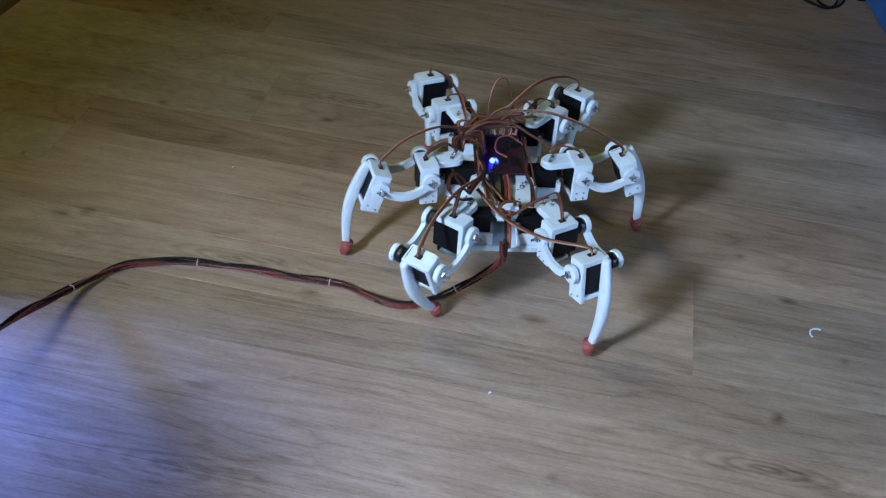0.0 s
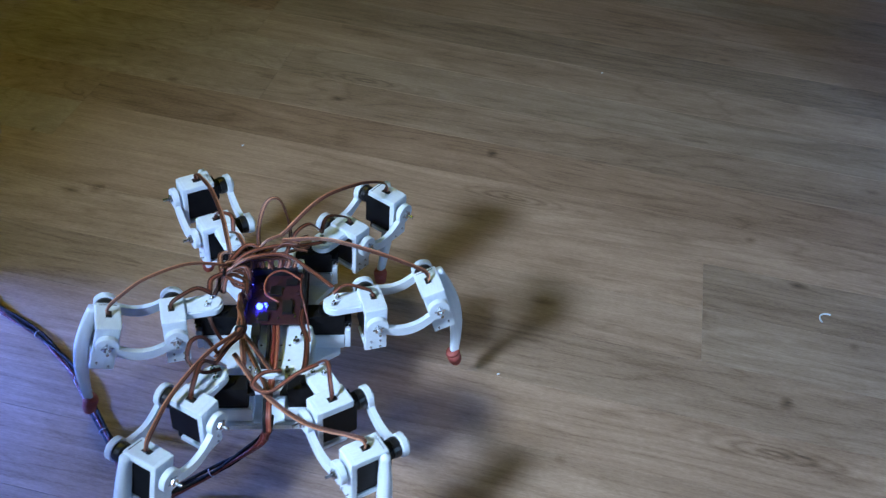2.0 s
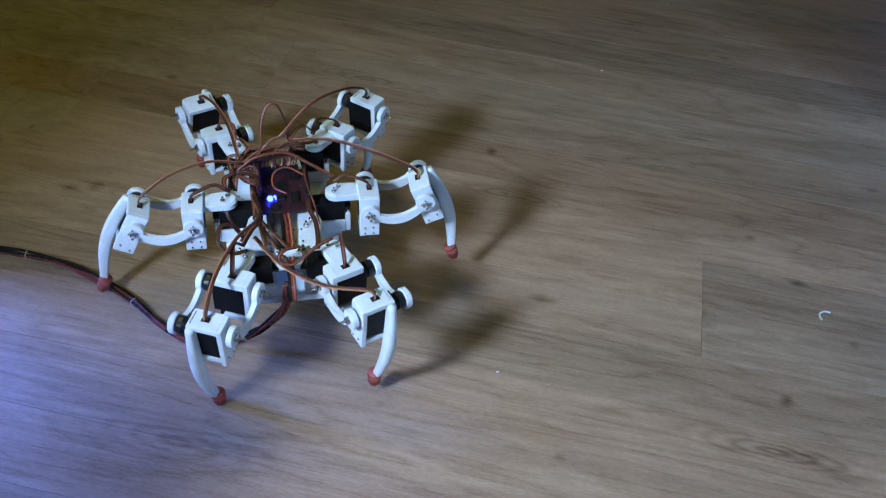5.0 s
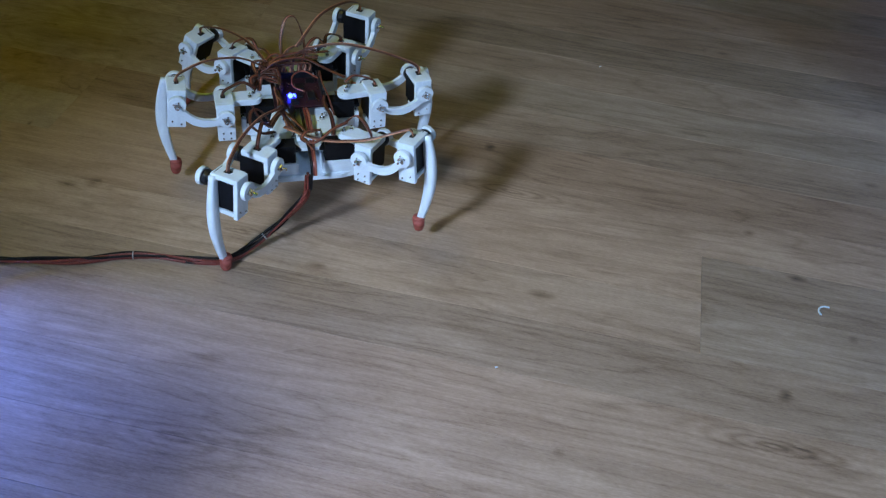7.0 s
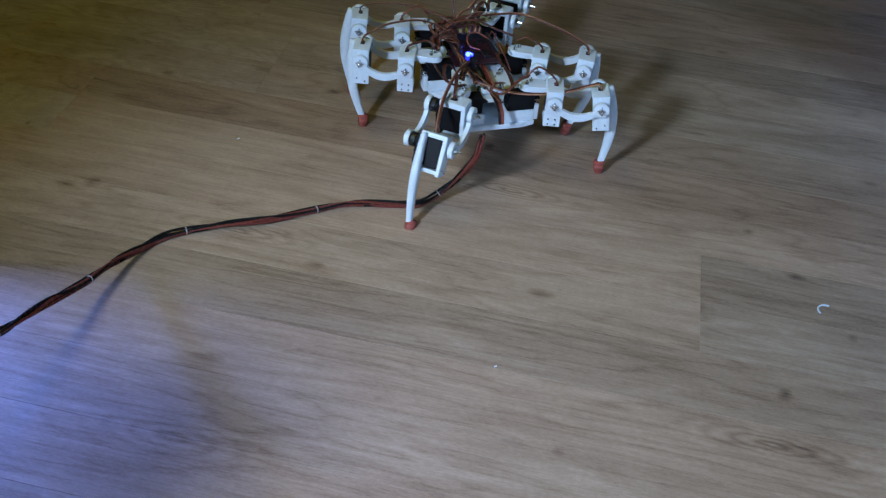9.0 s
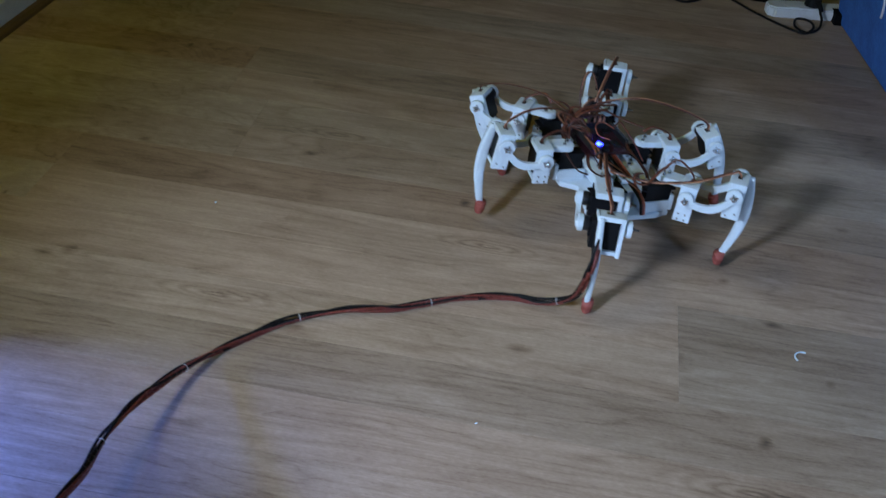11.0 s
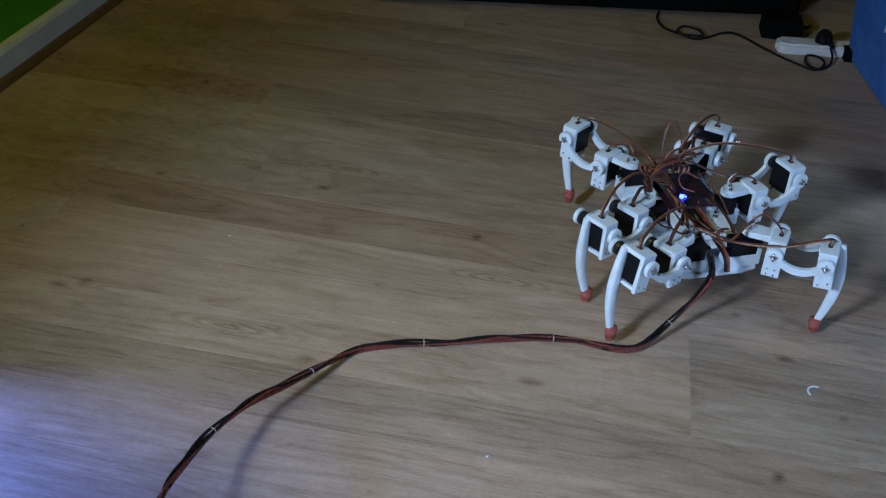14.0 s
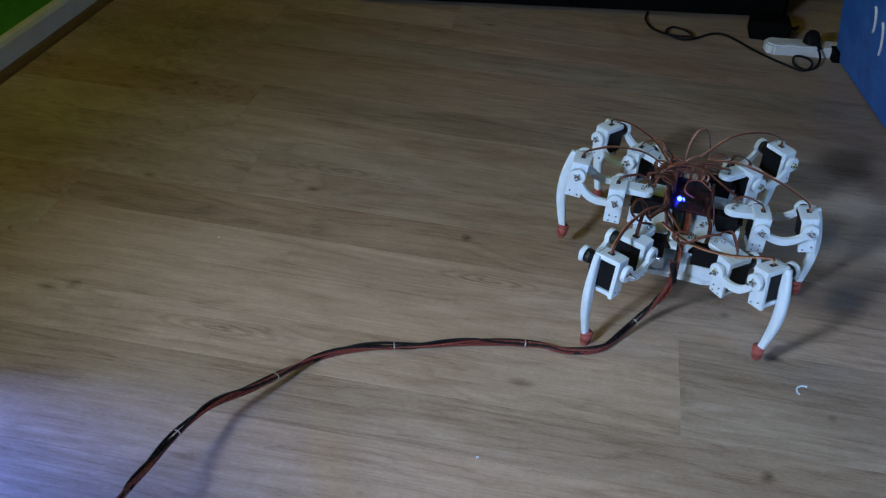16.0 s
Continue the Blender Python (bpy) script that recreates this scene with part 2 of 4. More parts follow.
def prism(bm, outline, y0, y1, axis="y"):
    """An outline in x and z pulled along y, or in x and y along z."""
    def at(p, h):
        return (p[0], h, p[1]) if axis == "y" else (p[0], p[1], h)
    lo, hi = [bm.verts.new(at(p, y0)) for p in outline], [bm.verts.new(at(p, y1)) for p in outline]
    bm.faces.new(lo), bm.faces.new(hi[::-1])
    n = len(outline)
    for i in range(n):
        bm.faces.new((lo[i], hi[i], hi[(i + 1) % n], lo[(i + 1) % n]))
    return bm


def smooth_line(pts, n):
    """A Catmull-Rom line through the points, n steps to a span."""
    P = [Vector(p) for p in pts]
    P = [P[0] * 2 - P[1]] + P + [P[-1] * 2 - P[-2]]
    out = []
    for i in range(1, len(P) - 2):
        a, b, c, d = P[i - 1:i + 3]
        for k in range(n):
            t = k / n
            out.append(0.5 * (2 * b + (c - a) * t + (2 * a - 5 * b + 4 * c - d) * t * t + (3 * b - a - 3 * c + d) * t ** 3))
    return out + [P[-2]]


def tube(bm, pts, r, n=7):
    pts = [Vector(p) for p in pts]
    rings = []
    up = Vector((0.31, 0.22, 0.92))
    for i, p in enumerate(pts):
        d = (pts[min(i + 1, len(pts) - 1)] - pts[max(i - 1, 0)]).normalized()
        u = up - d * up.dot(d)
        u.normalize()
        up = u
        w = d.cross(u)
        rings.append([bm.verts.new(p + (u * math.cos(2 * math.pi * k / n) + w * math.sin(2 * math.pi * k / n)) * r) for k in range(n)])
    for a, b in zip(rings, rings[1:]):
        for k in range(n):
            bm.faces.new((a[k], a[(k + 1) % n], b[(k + 1) % n], b[k]))
    bm.faces.new(rings[0]), bm.faces.new(rings[-1][::-1])
    return bm


def ribbon(bm, pts, r=0.00095):
    """Three strands side by side, as a flat servo lead."""
    pts = [Vector(p) for p in pts]
    n = len(pts) - 1
    sides = []
    for i in range(n + 1):
        d = (pts[min(i + 1, n)] - pts[max(i - 1, 0)]).normalized()
        w = d.cross(Vector((0.25, 0.15, 1.0)))
        w = w.normalized() if w.length > 1e-4 else Vector((1, 0, 0))
        if sides and w.dot(sides[-1]) < 0:
            w = -w
        sides.append(w if not sides else (w + sides[-1]).normalized())
    for k in (-1, 0, 1):
        tube(bm, [p + w * (k * r * 1.75) for p, w in zip(pts, sides)], r, 6)
    return bm


def disc(cx, cz, r, a0=0, a1=360, n=18):
    return [(cx + r * math.cos(radians(a0 + (a1 - a0) * k / n)), cz + r * math.sin(radians(a0 + (a1 - a0) * k / n))) for k in range(n + (a1 - a0 < 360))]


# ---- room ----
def slab(name, x0, x1, y0, y1, z0, z1, material, label="", cat="", bevel=0.0):
    ob = new(name, data_of(name, box(bmesh.new(), x0, x1, y0, y1, z0, z1, bevel), material))
    return tagged(ob, label, cat, kind="structure")


EAST, NORTH, SOUTH, WEST, HIGH = 1.9, 2.80, -1.9, -1.128, 2.45
floor = slab("floor", WEST - 0.1, EAST + 0.1, SOUTH - 0.1, NORTH + 0.1, -0.09, -0.009, MOULD, "grey-brown oak laminate floor of long strips", "floor")
# west wall, its low opening added out of view to bound the blue beam
slab("wall_west", WEST - 0.12, WEST, 0.72, NORTH, 0, HIGH, GREEN, "plain green painted wall above a white baseboard", "wall")
slab("wall_west_low", WEST - 0.12, WEST, 0.10, 0.72, 0, 0.10, GREEN, "plain green painted wall under the added beam opening", "wall")
slab("wall_west_high", WEST - 0.12, WEST, 0.10, 0.72, 0.385, HIGH, GREEN, "plain green painted wall over the added beam opening", "wall")
slab("wall_west_rest", WEST - 0.12, WEST, SOUTH, 0.10, 0, HIGH, GREEN, "plain green painted wall beside the added beam opening", "wall")
slab("wall_north", WEST - 0.12, EAST + 0.12, NORTH, NORTH + 0.12, 0, HIGH, OCHRE, "dim ochre painted wall behind black furniture", "wall")
slab("wall_south", WEST - 0.12, EAST + 0.12, SOUTH - 0.12, SOUTH, 0, HIGH, CEIL, "plain pale painted wall", "wall")
# east wall, its opening added out of view to trim the cool fill
slab("wall_east", EAST, EAST + 0.12, 0.55, NORTH, 0, HIGH, CEIL, "plain pale painted wall", "wall")
slab("wall_east_rest", EAST, EAST + 0.12, SOUTH, -0.7, 0, HIGH, CEIL, "plain pale painted wall", "wall")
slab("wall_east_low", EAST, EAST + 0.12, -0.7, 0.55, 0, 0.6, CEIL, "plain pale painted wall under the added fill opening", "wall")
slab("wall_east_high", EAST, EAST + 0.12, -0.7, 0.55, 1.26, HIGH, CEIL, "plain pale painted wall over the added fill opening", "wall")
slab("ceiling", WEST - 0.12, EAST + 0.12, SOUTH - 0.12, NORTH + 0.12, HIGH, HIGH + 0.1, CEIL, "plain white painted ceiling", "ceiling")


def baseboard():
    # a tall white board with a rounded top
    o = [(WEST, 0), (WEST + 0.016, 0), (WEST + 0.016, 0.052), (WEST + 0.012, 0.060), (WEST + 0.005, 0.064), (WEST, 0.064)]
    bm = prism(bmesh.new(), o, 0.85, NORTH)
    tagged(new("baseboard", data_of("baseboard", bm, BOARD)), "white painted baseboard along the green wall", "baseboard", kind="structure")
    o = [(WEST + 0.016, 0.0), (WEST + 0.033, 0.0), (WEST + 0.031, 0.006), (WEST + 0.025, 0.010), (WEST + 0.016, 0.012)]
    bm = prism(bmesh.new(), o, 0.85, NORTH)
    tagged(new("trim", data_of("trim", bm, MOULD)), "brown quarter-round moulding at the baseboard's foot", "trim", kind="structure")


baseboard()


# board added out of view to cast the patch of shade at near left
slab("desk", WEST, -0.512, -0.02, 0.298, 0.465, 0.485, STRIP, "plain pale board fixed to the wall, added out of view to shade the floor", "desk")

# ---- things at the room's far end ----
def thing(name, m, label, cat, group=""):
    ob = new(name)
    ob.matrix_world = m
    ob.empty_display_size = 0.05
    return tagged(ob, label, cat, group)


def black_cabinet():
    t = thing("cabinet", pose(-0.004, 2.358, 0, 0, 0, 15), "low black cabinet standing on short feet at the wall", "cabinet")
    bm = box(bmesh.new(), -0.62, 0.43, 0.0, 0.22, 0.006, 0.60, 0.004)
    part("body", data_of("cabinet_body", bm, BLACKWOOD), t)
    for x in (-0.355, 0.165):
        part("door", data_of("cabinet_door", box(bmesh.new(), x - 0.25, x + 0.25, -0.016, -0.001, 0.012, 0.58, 0.003), BLACKWOOD), t)
    for x in (-0.58, 0.36):
        for y in (0.03, 0.19):
            part("foot", data_of("cabinet_foot", rod(bmesh.new(), (x, y, 0.0), (x, y, 0.02), 0.02), BLACKWOOD), t)
    a = thing("adapter", pose(0.362, 2.345, 0, 0, 0, 2), "black mains adapter lying on the floor by the cabinet", "adapter")
    part("case", data_of("adapter_case", box(bmesh.new(), -0.045, 0.045, -0.035, 0.035, 0, 0.045, 0.008, 3), BLACKWOOD), a)
    part("lead", data_of("adapter_lead", tube(bmesh.new(), smooth_line([(0.044, 0.01, 0.02), (0.06, 0.012, 0.022), (0.07, 0.03, 0.02)], 6), 0.004), CABLE_BLACK, True), a)


black_cabinet()


def power_strip():
    t = thing("power_strip", pose(0.462, 2.276, 0, 0, 0, 11), "white multi-socket power strip with a black plug in it", "power strip")
    o = [(-0.115, -0.012), (-0.10, -0.024), (0.075, -0.024), (0.075, 0.024), (-0.10, 0.024), (-0.115, 0.012)]
    bm = prism(bmesh.new(), o, 0.0, 0.0245, "z")
    bmesh.ops.bevel(bm, geom=list(bm.edges), offset=0.004, segments=2, affect="EDGES")
    body = part("body", data_of("strip_body", bm, STRIP), t)
    for x in (-0.06, -0.005, 0.05):
        bm = rod(bmesh.new(), (x, 0, 0.0240), (x, 0, 0.0256), 0.019, 0.018, 20)
        part("socket", data_of("socket", bm, STRIP, False), body)
    p = thing("plug", pose(0.462 - 0.012, 2.276 - 0.002, 0.0257, 0, 0, 11), "black mains plug pushed into a white power strip", "plug")
    bm = rod(bmesh.new(), (0, 0, 0), (0, 0, 0.014), 0.019, 0.0175, 18)
    rod(bm, (0, 0, 0.014), (0, -0.004, 0.023), 0.0175, 0.013, 18)
    part("head", data_of("plug_head", bm, BLACK), p)
    part("sleeve", data_of("plug_sleeve", rod(bmesh.new(), (0.005, -0.012, 0.012), (0.010, -0.036, 0.002), 0.007, 0.004), BLACK), p)
    # the plug's lead: a loop, then a wandering run to the cabinet
    run = [(0.462, 2.238, 0.028), (0.468, 2.222, 0.016), (0.462, 2.196, 0.005), (0.436, 2.168, 0.004), (0.412, 2.190, 0.005), (0.416, 2.224, 0.009),
           (0.442, 2.220, 0.010), (0.450, 2.190, 0.009), (0.428, 2.162, 0.004), (0.38, 2.19, 0.004), (0.325, 2.24, 0.004), (0.270, 2.30, 0.004),
           (0.235, 2.300, 0.004), (0.195, 2.255, 0.004), (0.163, 2.240, 0.004), (0.130, 2.266, 0.005), (0.142, 2.294, 0.008), (0.174, 2.280, 0.010),
           (0.186, 2.252, 0.009), (0.14, 2.244, 0.009), (0.098, 2.280, 0.004), (0.080, 2.33, 0.004), (0.082, 2.375, 0.004)]
    bm = tube(bmesh.new(), smooth_line(run, 7), 0.0027, 8)
    tagged(new("mains_lead", data_of("mains_lead", bm, CABLE_BLACK, True)), "thin black mains lead looping over the floor", "cable")


power_strip()


def blue_box():
    t = thing("crate", pose(0.509, 2.275, 0, 0, 0, 10), "large blue box with pale curved marks standing on the floor", "box")
    bm = box(bmesh.new(), 0.0, 0.5, -0.75, 0.0, 0.002, 0.55, 0.006)
    for v in bm.verts:
        v.co.x += -0.16 * v.co.z if v.co.x < 0.25 else 0.16 * v.co.z
    body = part("body", data_of("crate_body", bm, BLUE), t)
    part("base", data_of("crate_base", box(bmesh.new(), 0.012, 0.48, -0.74, -0.012, 0.0, 0.004, 0.001), BLACKWOOD), t)
    part("corner", data_of("crate_corner", box(bmesh.new(), -0.016, 0.004, -0.035, 0.004, 0.0, 0.026, 0.003), BLACKWOOD), t)
    for y, z, h in ((-0.205, 0.170, 0.028), (-0.255, 0.150, 0.035)):
        pts = [(-0.002 - 0.16 * (z + h * math.sin(a)), y - 0.012 * math.cos(a), z + h * math.sin(a)) for a in [radians(k) for k in range(-60, 100, 16)]]
        part("mark", data_of("crate_mark", tube(bmesh.new(), pts, 0.0028, 6), STRIP, True), body, "pale curved mark")


blue_box()


def crumb():
    bm = tube(bmesh.new(), [(0.011 * math.cos(radians(a)), 0.011 * math.sin(radians(a)), 0.0013) for a in range(60, 215, 14)], 0.0013, 6)
    ob = new("plastic_shaving", data_of("plastic_shaving", bm, WHITE, True))
    ob.matrix_world = pose(0.349, 1.086, 0.0, 0, 0, 10)
    tagged(ob, "tiny curved white plastic shaving on the floor", "scrap")
    for x, y in ((-0.055, 0.85), (-0.02, 1.62), (-0.52, 1.19)):
        b2 = rod(bmesh.new(), (0, 0, 0), (0.003, 0.001, 0.0012), 0.0012, 0.0008, 6)
        ob = new("scrap", data_of("scrap", b2, WHITE))
        ob.matrix_world = pose(x, y, 0.0012)
        tagged(ob, "tiny white plastic scrap on the floor", "scrap", "scraps on the floor")


crumb()

# ---- the walking robot ----
WN, WM, LB, LC, ZF, LF, LT, HS, ZC = 0.0494, 0.0643, 0.1005, 0.0383, 0.0463, 0.0675, 0.1327, 0.0325, 0.0607
LEGS = {"nl": (-WN, -LB, -135, 1), "ml": (-WM, 0, 180, 1), "fl": (-WN, LB, 135, 1),
        "nr": (WN, -LB, -45, -1), "mr": (WM, 0, 0, -1), "fr": (WN, LB, 45, -1)}
robot = thing("hexapod_robot", pose(-0.105, 1.125, 0.095, 0, 0, 14), "white printed six-legged walking robot, black servos, red rubber feet", "robot")


def servo_data(name):
    """A servo case round its shaft: the shaft is y, the case hangs 30 mm along -z and 10 mm along +z."""
    bm = box(bmesh.new(), -0.0100, 0.0100, -0.0195, 0.0175, -0.0302, 0.0102, 0.0012)
    box(bm, -0.0095, 0.0095, 0.0080, 0.0105, -0.0375, 0.0175, 0.0006)
    rod(bm, (0, 0.0170, 0), (0, 0.0225, 0), 0.0096, 0.0092, 16)
    rod(bm, (0, 0.0170, -0.0125), (0, 0.0200, -0.0125), 0.0055, 0.0052, 12)
    return data_of(name, bm, BLACK)


SERVO = {1: servo_data("servo_case")}


def flat_bar(x0, x1, w, r):
    """Outline in x and y of a bar with a round end at x0."""
    return disc(x0, 0, r, 90, 270, 14) + [(x1, -w), (x1, w)]


def coxa_data(m):
    bm = prism(bmesh.new(), flat_bar(0.0, 0.030, 0.0125, 0.0125), ZC - 0.0085, ZC, "z")
    bmesh.ops.bevel(bm, geom=[e for e in bm.edges if abs(e.verts[0].co.z - e.verts[1].co.z) < 1e-5 and e.verts[0].co.z > ZC - 0.001], offset=0.0018, segments=2, affect="EDGES")
    y0, y1 = sorted((m * 0.0225, -m * 0.0125))
    box(bm, 0.0262, 0.0512, y0, y1, ZC - 0.0055, ZC + 0.0035, 0.0016)
    y0, y1 = sorted((m * 0.0200, m * 0.0262))
    box(bm, 0.0266, 0.0508, y0, y1, 0.0065, ZC + 0.0030, 0.0016)
    y0, y1 = sorted((m * 0.0205, -m * 0.0060))
    box(bm, 0.0270, 0.0500, y0, y1, 0.0085, 0.0135, 0.0012)
    return data_of("coxa", bm, WHITE)


def tibia_data(m):
    # x runs down the shin, z points outward
    y0, y1 = sorted((m * 0.0225, -m * 0.0125))
    bm = box(bmesh.new(), -0.0175, -0.0105, y0, y1, -0.0125, 0.0130, 0.0016)
    y0, y1 = sorted((m * 0.0200, m * 0.0262))
    box(bm, -0.0172, 0.0395, y0, y1, -0.0118, 0.0125, 0.0016)
    y0, y1 = sorted((m * 0.0215, -m * 0.0080))
    box(bm, 0.0318, 0.0375, y0, y1, -0.0100, 0.0110, 0.0012)
    return data_of("shin_bracket", bm, WHITE)


def claw_data(m):
    line = smooth_line([(-0.0150, 0, 0.0130), (0.008, 0, 0.0165), (0.034, 0, 0.0185), (0.062, 0, 0.0165), (0.090, 0, 0.0098), (0.113, 0, 0.0025), (0.124, 0, 0.0003)], 4)
    bm = bmesh.new()
    rings = []
    n = len(line) - 1
    for i, p in enumerate(line):
        t = i / n
        d = (line[min(i + 1, n)] - line[max(i - 1, 0)]).normalized()
        w = Vector((-d.z, 0, d.x))
        a = 0.0048 + 0.0036 * math.sin(math.pi * min(1, 0.25 + 0.75 * t)) ** 2 - 0.0006 * t
        h = 0.0042 + 0.0016 * math.sin(math.pi * min(1.0, t * 1.25)) ** 2
        yc = -m * 0.0072 * (1 - t) ** 0.8
        ring = []
        for k in range(10):
            c, s = math.cos(2 * math.pi * k / 10), math.sin(2 * math.pi * k / 10)
            c, s = math.copysign(abs(c) ** 0.55, c), math.copysign(abs(s) ** 0.55, s)
            q = p + w * (a * c)
            ring.append(bm.verts.new((q.x, yc + h * s, q.z)))
        rings.append(ring)
    for a, b in zip(rings, rings[1:]):
        for k in range(10):
            bm.faces.new((a[k], a[(k + 1) % 10], b[(k + 1) % 10], b[k]))
    bm.faces.new(rings[0]), bm.faces.new(rings[-1][::-1])
    return data_of("claw", bm, WHITE, True)


def link_data():
    """A curved link between the two joints, with round ends, in x and z."""
    R, W, SAG, n = 0.0118, 0.0054, 0.0165, 14
    top, low = [], []
    for k in range(n + 1):
        x = LF * k / n
        z = -SAG * math.sin(math.pi * k / n) ** 0.8
        top.append((x, z + W)), low.append((x, z - W))
    bm = prism(bmesh.new(), top + low[::-1], -0.0030, 0.0030)
    for x in (0.0, LF):
        prism(bm, disc(x, 0, R, n=22), -0.0034, 0.0034)
    bmesh.ops.bevel(bm, geom=[e for e in bm.edges if abs(e.verts[0].co.y - e.verts[1].co.y) < 1e-6], offset=0.0007, segments=1, affect="EDGES")
    return data_of("femur_link", bm, WHITE)


def bolt_data():
    bm = rod(bmesh.new(), (0, 0, 0), (0, 0.0035, 0), 0.0048, 0.0044, 6)
    rod(bm, (0, 0.0035, 0), (0, 0.0105, 0), 0.0017, None, 8)
    for a in range(4):
        rod(bm, (0.0052 * math.cos(a * 1.571), 0, 0.0052 * math.sin(a * 1.571)), (0.0052 * math.cos(a * 1.571), 0.0016, 0.0052 * math.sin(a * 1.571)), 0.0011, None, 6)
    return data_of("bolt", bm, STEEL)


def horn_data():
    bm = rod(bmesh.new(), (0, -0.0015, 0), (0, 0.0030, 0), 0.0100, 0.0104, 18)
    rod(bm, (0, 0.0030, 0), (0, 0.0062, 0), 0.0104, 0.0096, 18)
    return data_of("servo_horn", bm, HORN)


def cap_data():
    bm = rod(bmesh.new(), (0, 0, 0), (0, 0.0024, 0), 0.0088, 0.0070, 18)
    rod(bm, (0, 0.0024, 0), (0, 0.0034, 0), 0.0024, 0.0020, 8)
    return data_of("cap", bm, WHITE)


def foot_data():
    bm = bmesh.new()
    for x0, x1, r0, r1 in ((0.109, 0.1125, 0.0072, 0.0084), (0.1125, 0.1255, 0.0084, 0.0074), (0.1255, 0.1305, 0.0074, 0.0052), (0.1305, LT, 0.0052, 0.0018)):
        rod(bm, (x0, 0, 0.0004), (x1, 0, 0.0004), r0, r1, 14)
    return data_of("foot", bm, RUBBER, True)


def screw_data():
    bm = rod(bmesh.new(), (0, 0, 0), (0, 0, 0.0022), 0.0030, 0.0026, 10)
    rod(bm, (0, 0, 0.0022), (0, 0, 0.0060), 0.0013, None, 6)
    return data_of("screw", bm, STEEL)


COXA, SHIN, CLAW = {k: coxa_data(k) for k in (1, -1)}, {k: tibia_data(k) for k in (1, -1)}, {k: claw_data(k) for k in (1, -1)}
LINK, BOLT, HORND, CAP, FOOT, SCREW = link_data(), bolt_data(), horn_data(), cap_data(), foot_data(), screw_data()
SLOT = data_of("wire_slot", box(bmesh.new(), -0.003, 0.003, -0.0045, 0.0045, -0.0004, 0.0006), CHIP)


GOALS = {"nl": (-0.034, -0.066, 0.070), "ml": (-0.052, 0.030, 0.078), "fl": (-0.046, 0.046, 0.082), "nr": (-0.024, -0.082, 0.053), "mr": (0.026, 0.052, 0.090), "fr": (0.010, 0.066, 0.092)}


def leg(name):
    """One leg: coxa, two links, shin; each is carried in the robot's space."""
    x, y, nominal, m = LEGS[name]
    flip = pose(0, 0, 0) if m < 0 else pose(0, 0, 0, 0, 0, 180)
    out = pose(0, 0, 0, 0, 0, 0 if m > 0 else 180)
    coxa = part("coxa", COXA[m], robot, "white printed hip bracket")
    part("servo", SERVO[1], coxa, "black servo", pose(LC, 0, ZF) @ flip)
    for sx, sy in ((-0.002, -0.0045), (0.004, 0.0045)):
        part("screw", SCREW, coxa, "steel screw", pose(sx, sy, ZC))
    part("wire_slot", SLOT, coxa, "dark wire slot", pose(0.040, m * 0.005, ZC + 0.0036))
    for sz in (0.0105, 0.019):
        for sx in (-0.005, 0.005):
            part("screw", SCREW, coxa, "steel screw", pose(LC + sx, m * 0.0255, sz, -90 * m, 0, 0) @ Matrix.Scale(0.5, 4))
    near = part("femur_link", LINK, robot, "white curved link")
    far = part("femur_link", LINK, robot, "white curved link")
    for ex in (0.0, LF):
        part("bolt", BOLT, near, "steel bolt and nut", pose(ex, m * 0.0032, 0) @ out)
        part("servo_horn", HORND, far, "black servo horn", pose(ex, m * 0.0095, 0) @ (out @ pose(0, 0, 0, 0, 0, 180)) @ pose(0, 0, 0))
        part("cap", CAP, far, "white cap", pose(ex, -m * 0.0032, 0) @ out @ pose(0, 0, 0, 0, 0, 180))
    shin = part("shin", SHIN[m], robot, "white printed shin bracket")
    part("servo", SERVO[1], shin, "black servo", pose(0, 0, 0, 0, -90, 0) @ flip)
    part("claw", CLAW[m], shin, "white curved tapering claw")
    part("foot", FOOT, shin, "red rubber foot")
    part("wire_slot", SLOT, shin, "dark wire slot", pose(-0.0178, m * 0.005, 0, 0, -90, 0))
    for sx in (0.034, 0.0385):
        part("screw", SCREW, shin, "steel screw", pose(sx - 0.004, m * 0.0255, 0.006 if sx < 0.036 else -0.006, -90 * m, 0, 0) @ Matrix.Scale(0.5, 4))
    # wire from the body to the hip servo, and the one that spans to the shin servo
    h = 0.016 if name[0] != "m" else 0.010
    bm = bmesh.new()
    pts = smooth_line([(0.040, m * 0.005, ZC + 0.001), (0.039, m * 0.005, ZC + 0.010), (0.030, m * 0.002, ZC + 0.010 + h * 0.5), (0.012, -m * 0.004, ZC + 0.008 + h), (-0.002, 0, ZC + 0.012)], 6)
    ribbon(bm, pts)
    part("wire", data_of("hip_wire", bm, WIRE_DARK if name in ("nl", "ml", "fr") else WIRE, True), coxa, "brown servo lead")
    bm = bmesh.new()
    rise = {"nl": 0.012, "ml": 0.016, "fl": 0.014, "nr": -0.010, "mr": 0.020, "fr": 0.030}[name]
    goal = GOALS[name]
    knee = (Matrix.Translation((x, y, 0)) @ pose(0, 0, 0, 0, 0, nominal)) @ Vector((LC + LF, m * 0.005, ZF + 0.022))
    span = (Vector(goal) - knee).length + 0.004
    bulge = 0.014 if name == "nr" else 0.006
    ribbon(bm, smooth_line([(0.0, 0, -0.004), (0.001, 0, 0.008), (0.014, 0.002, 0.010 + rise * 0.3), (span * 0.35, bulge, 0.008 + rise * 0.9), (span * 0.7, bulge * 0.8, 0.006 + rise), (span, 0, 0.006)], 6))
    lead = part("shin_wire", data_of("shin_wire", bm, WIRE, True), robot, "orange-brown servo lead")
    return coxa, near, far, shin, lead


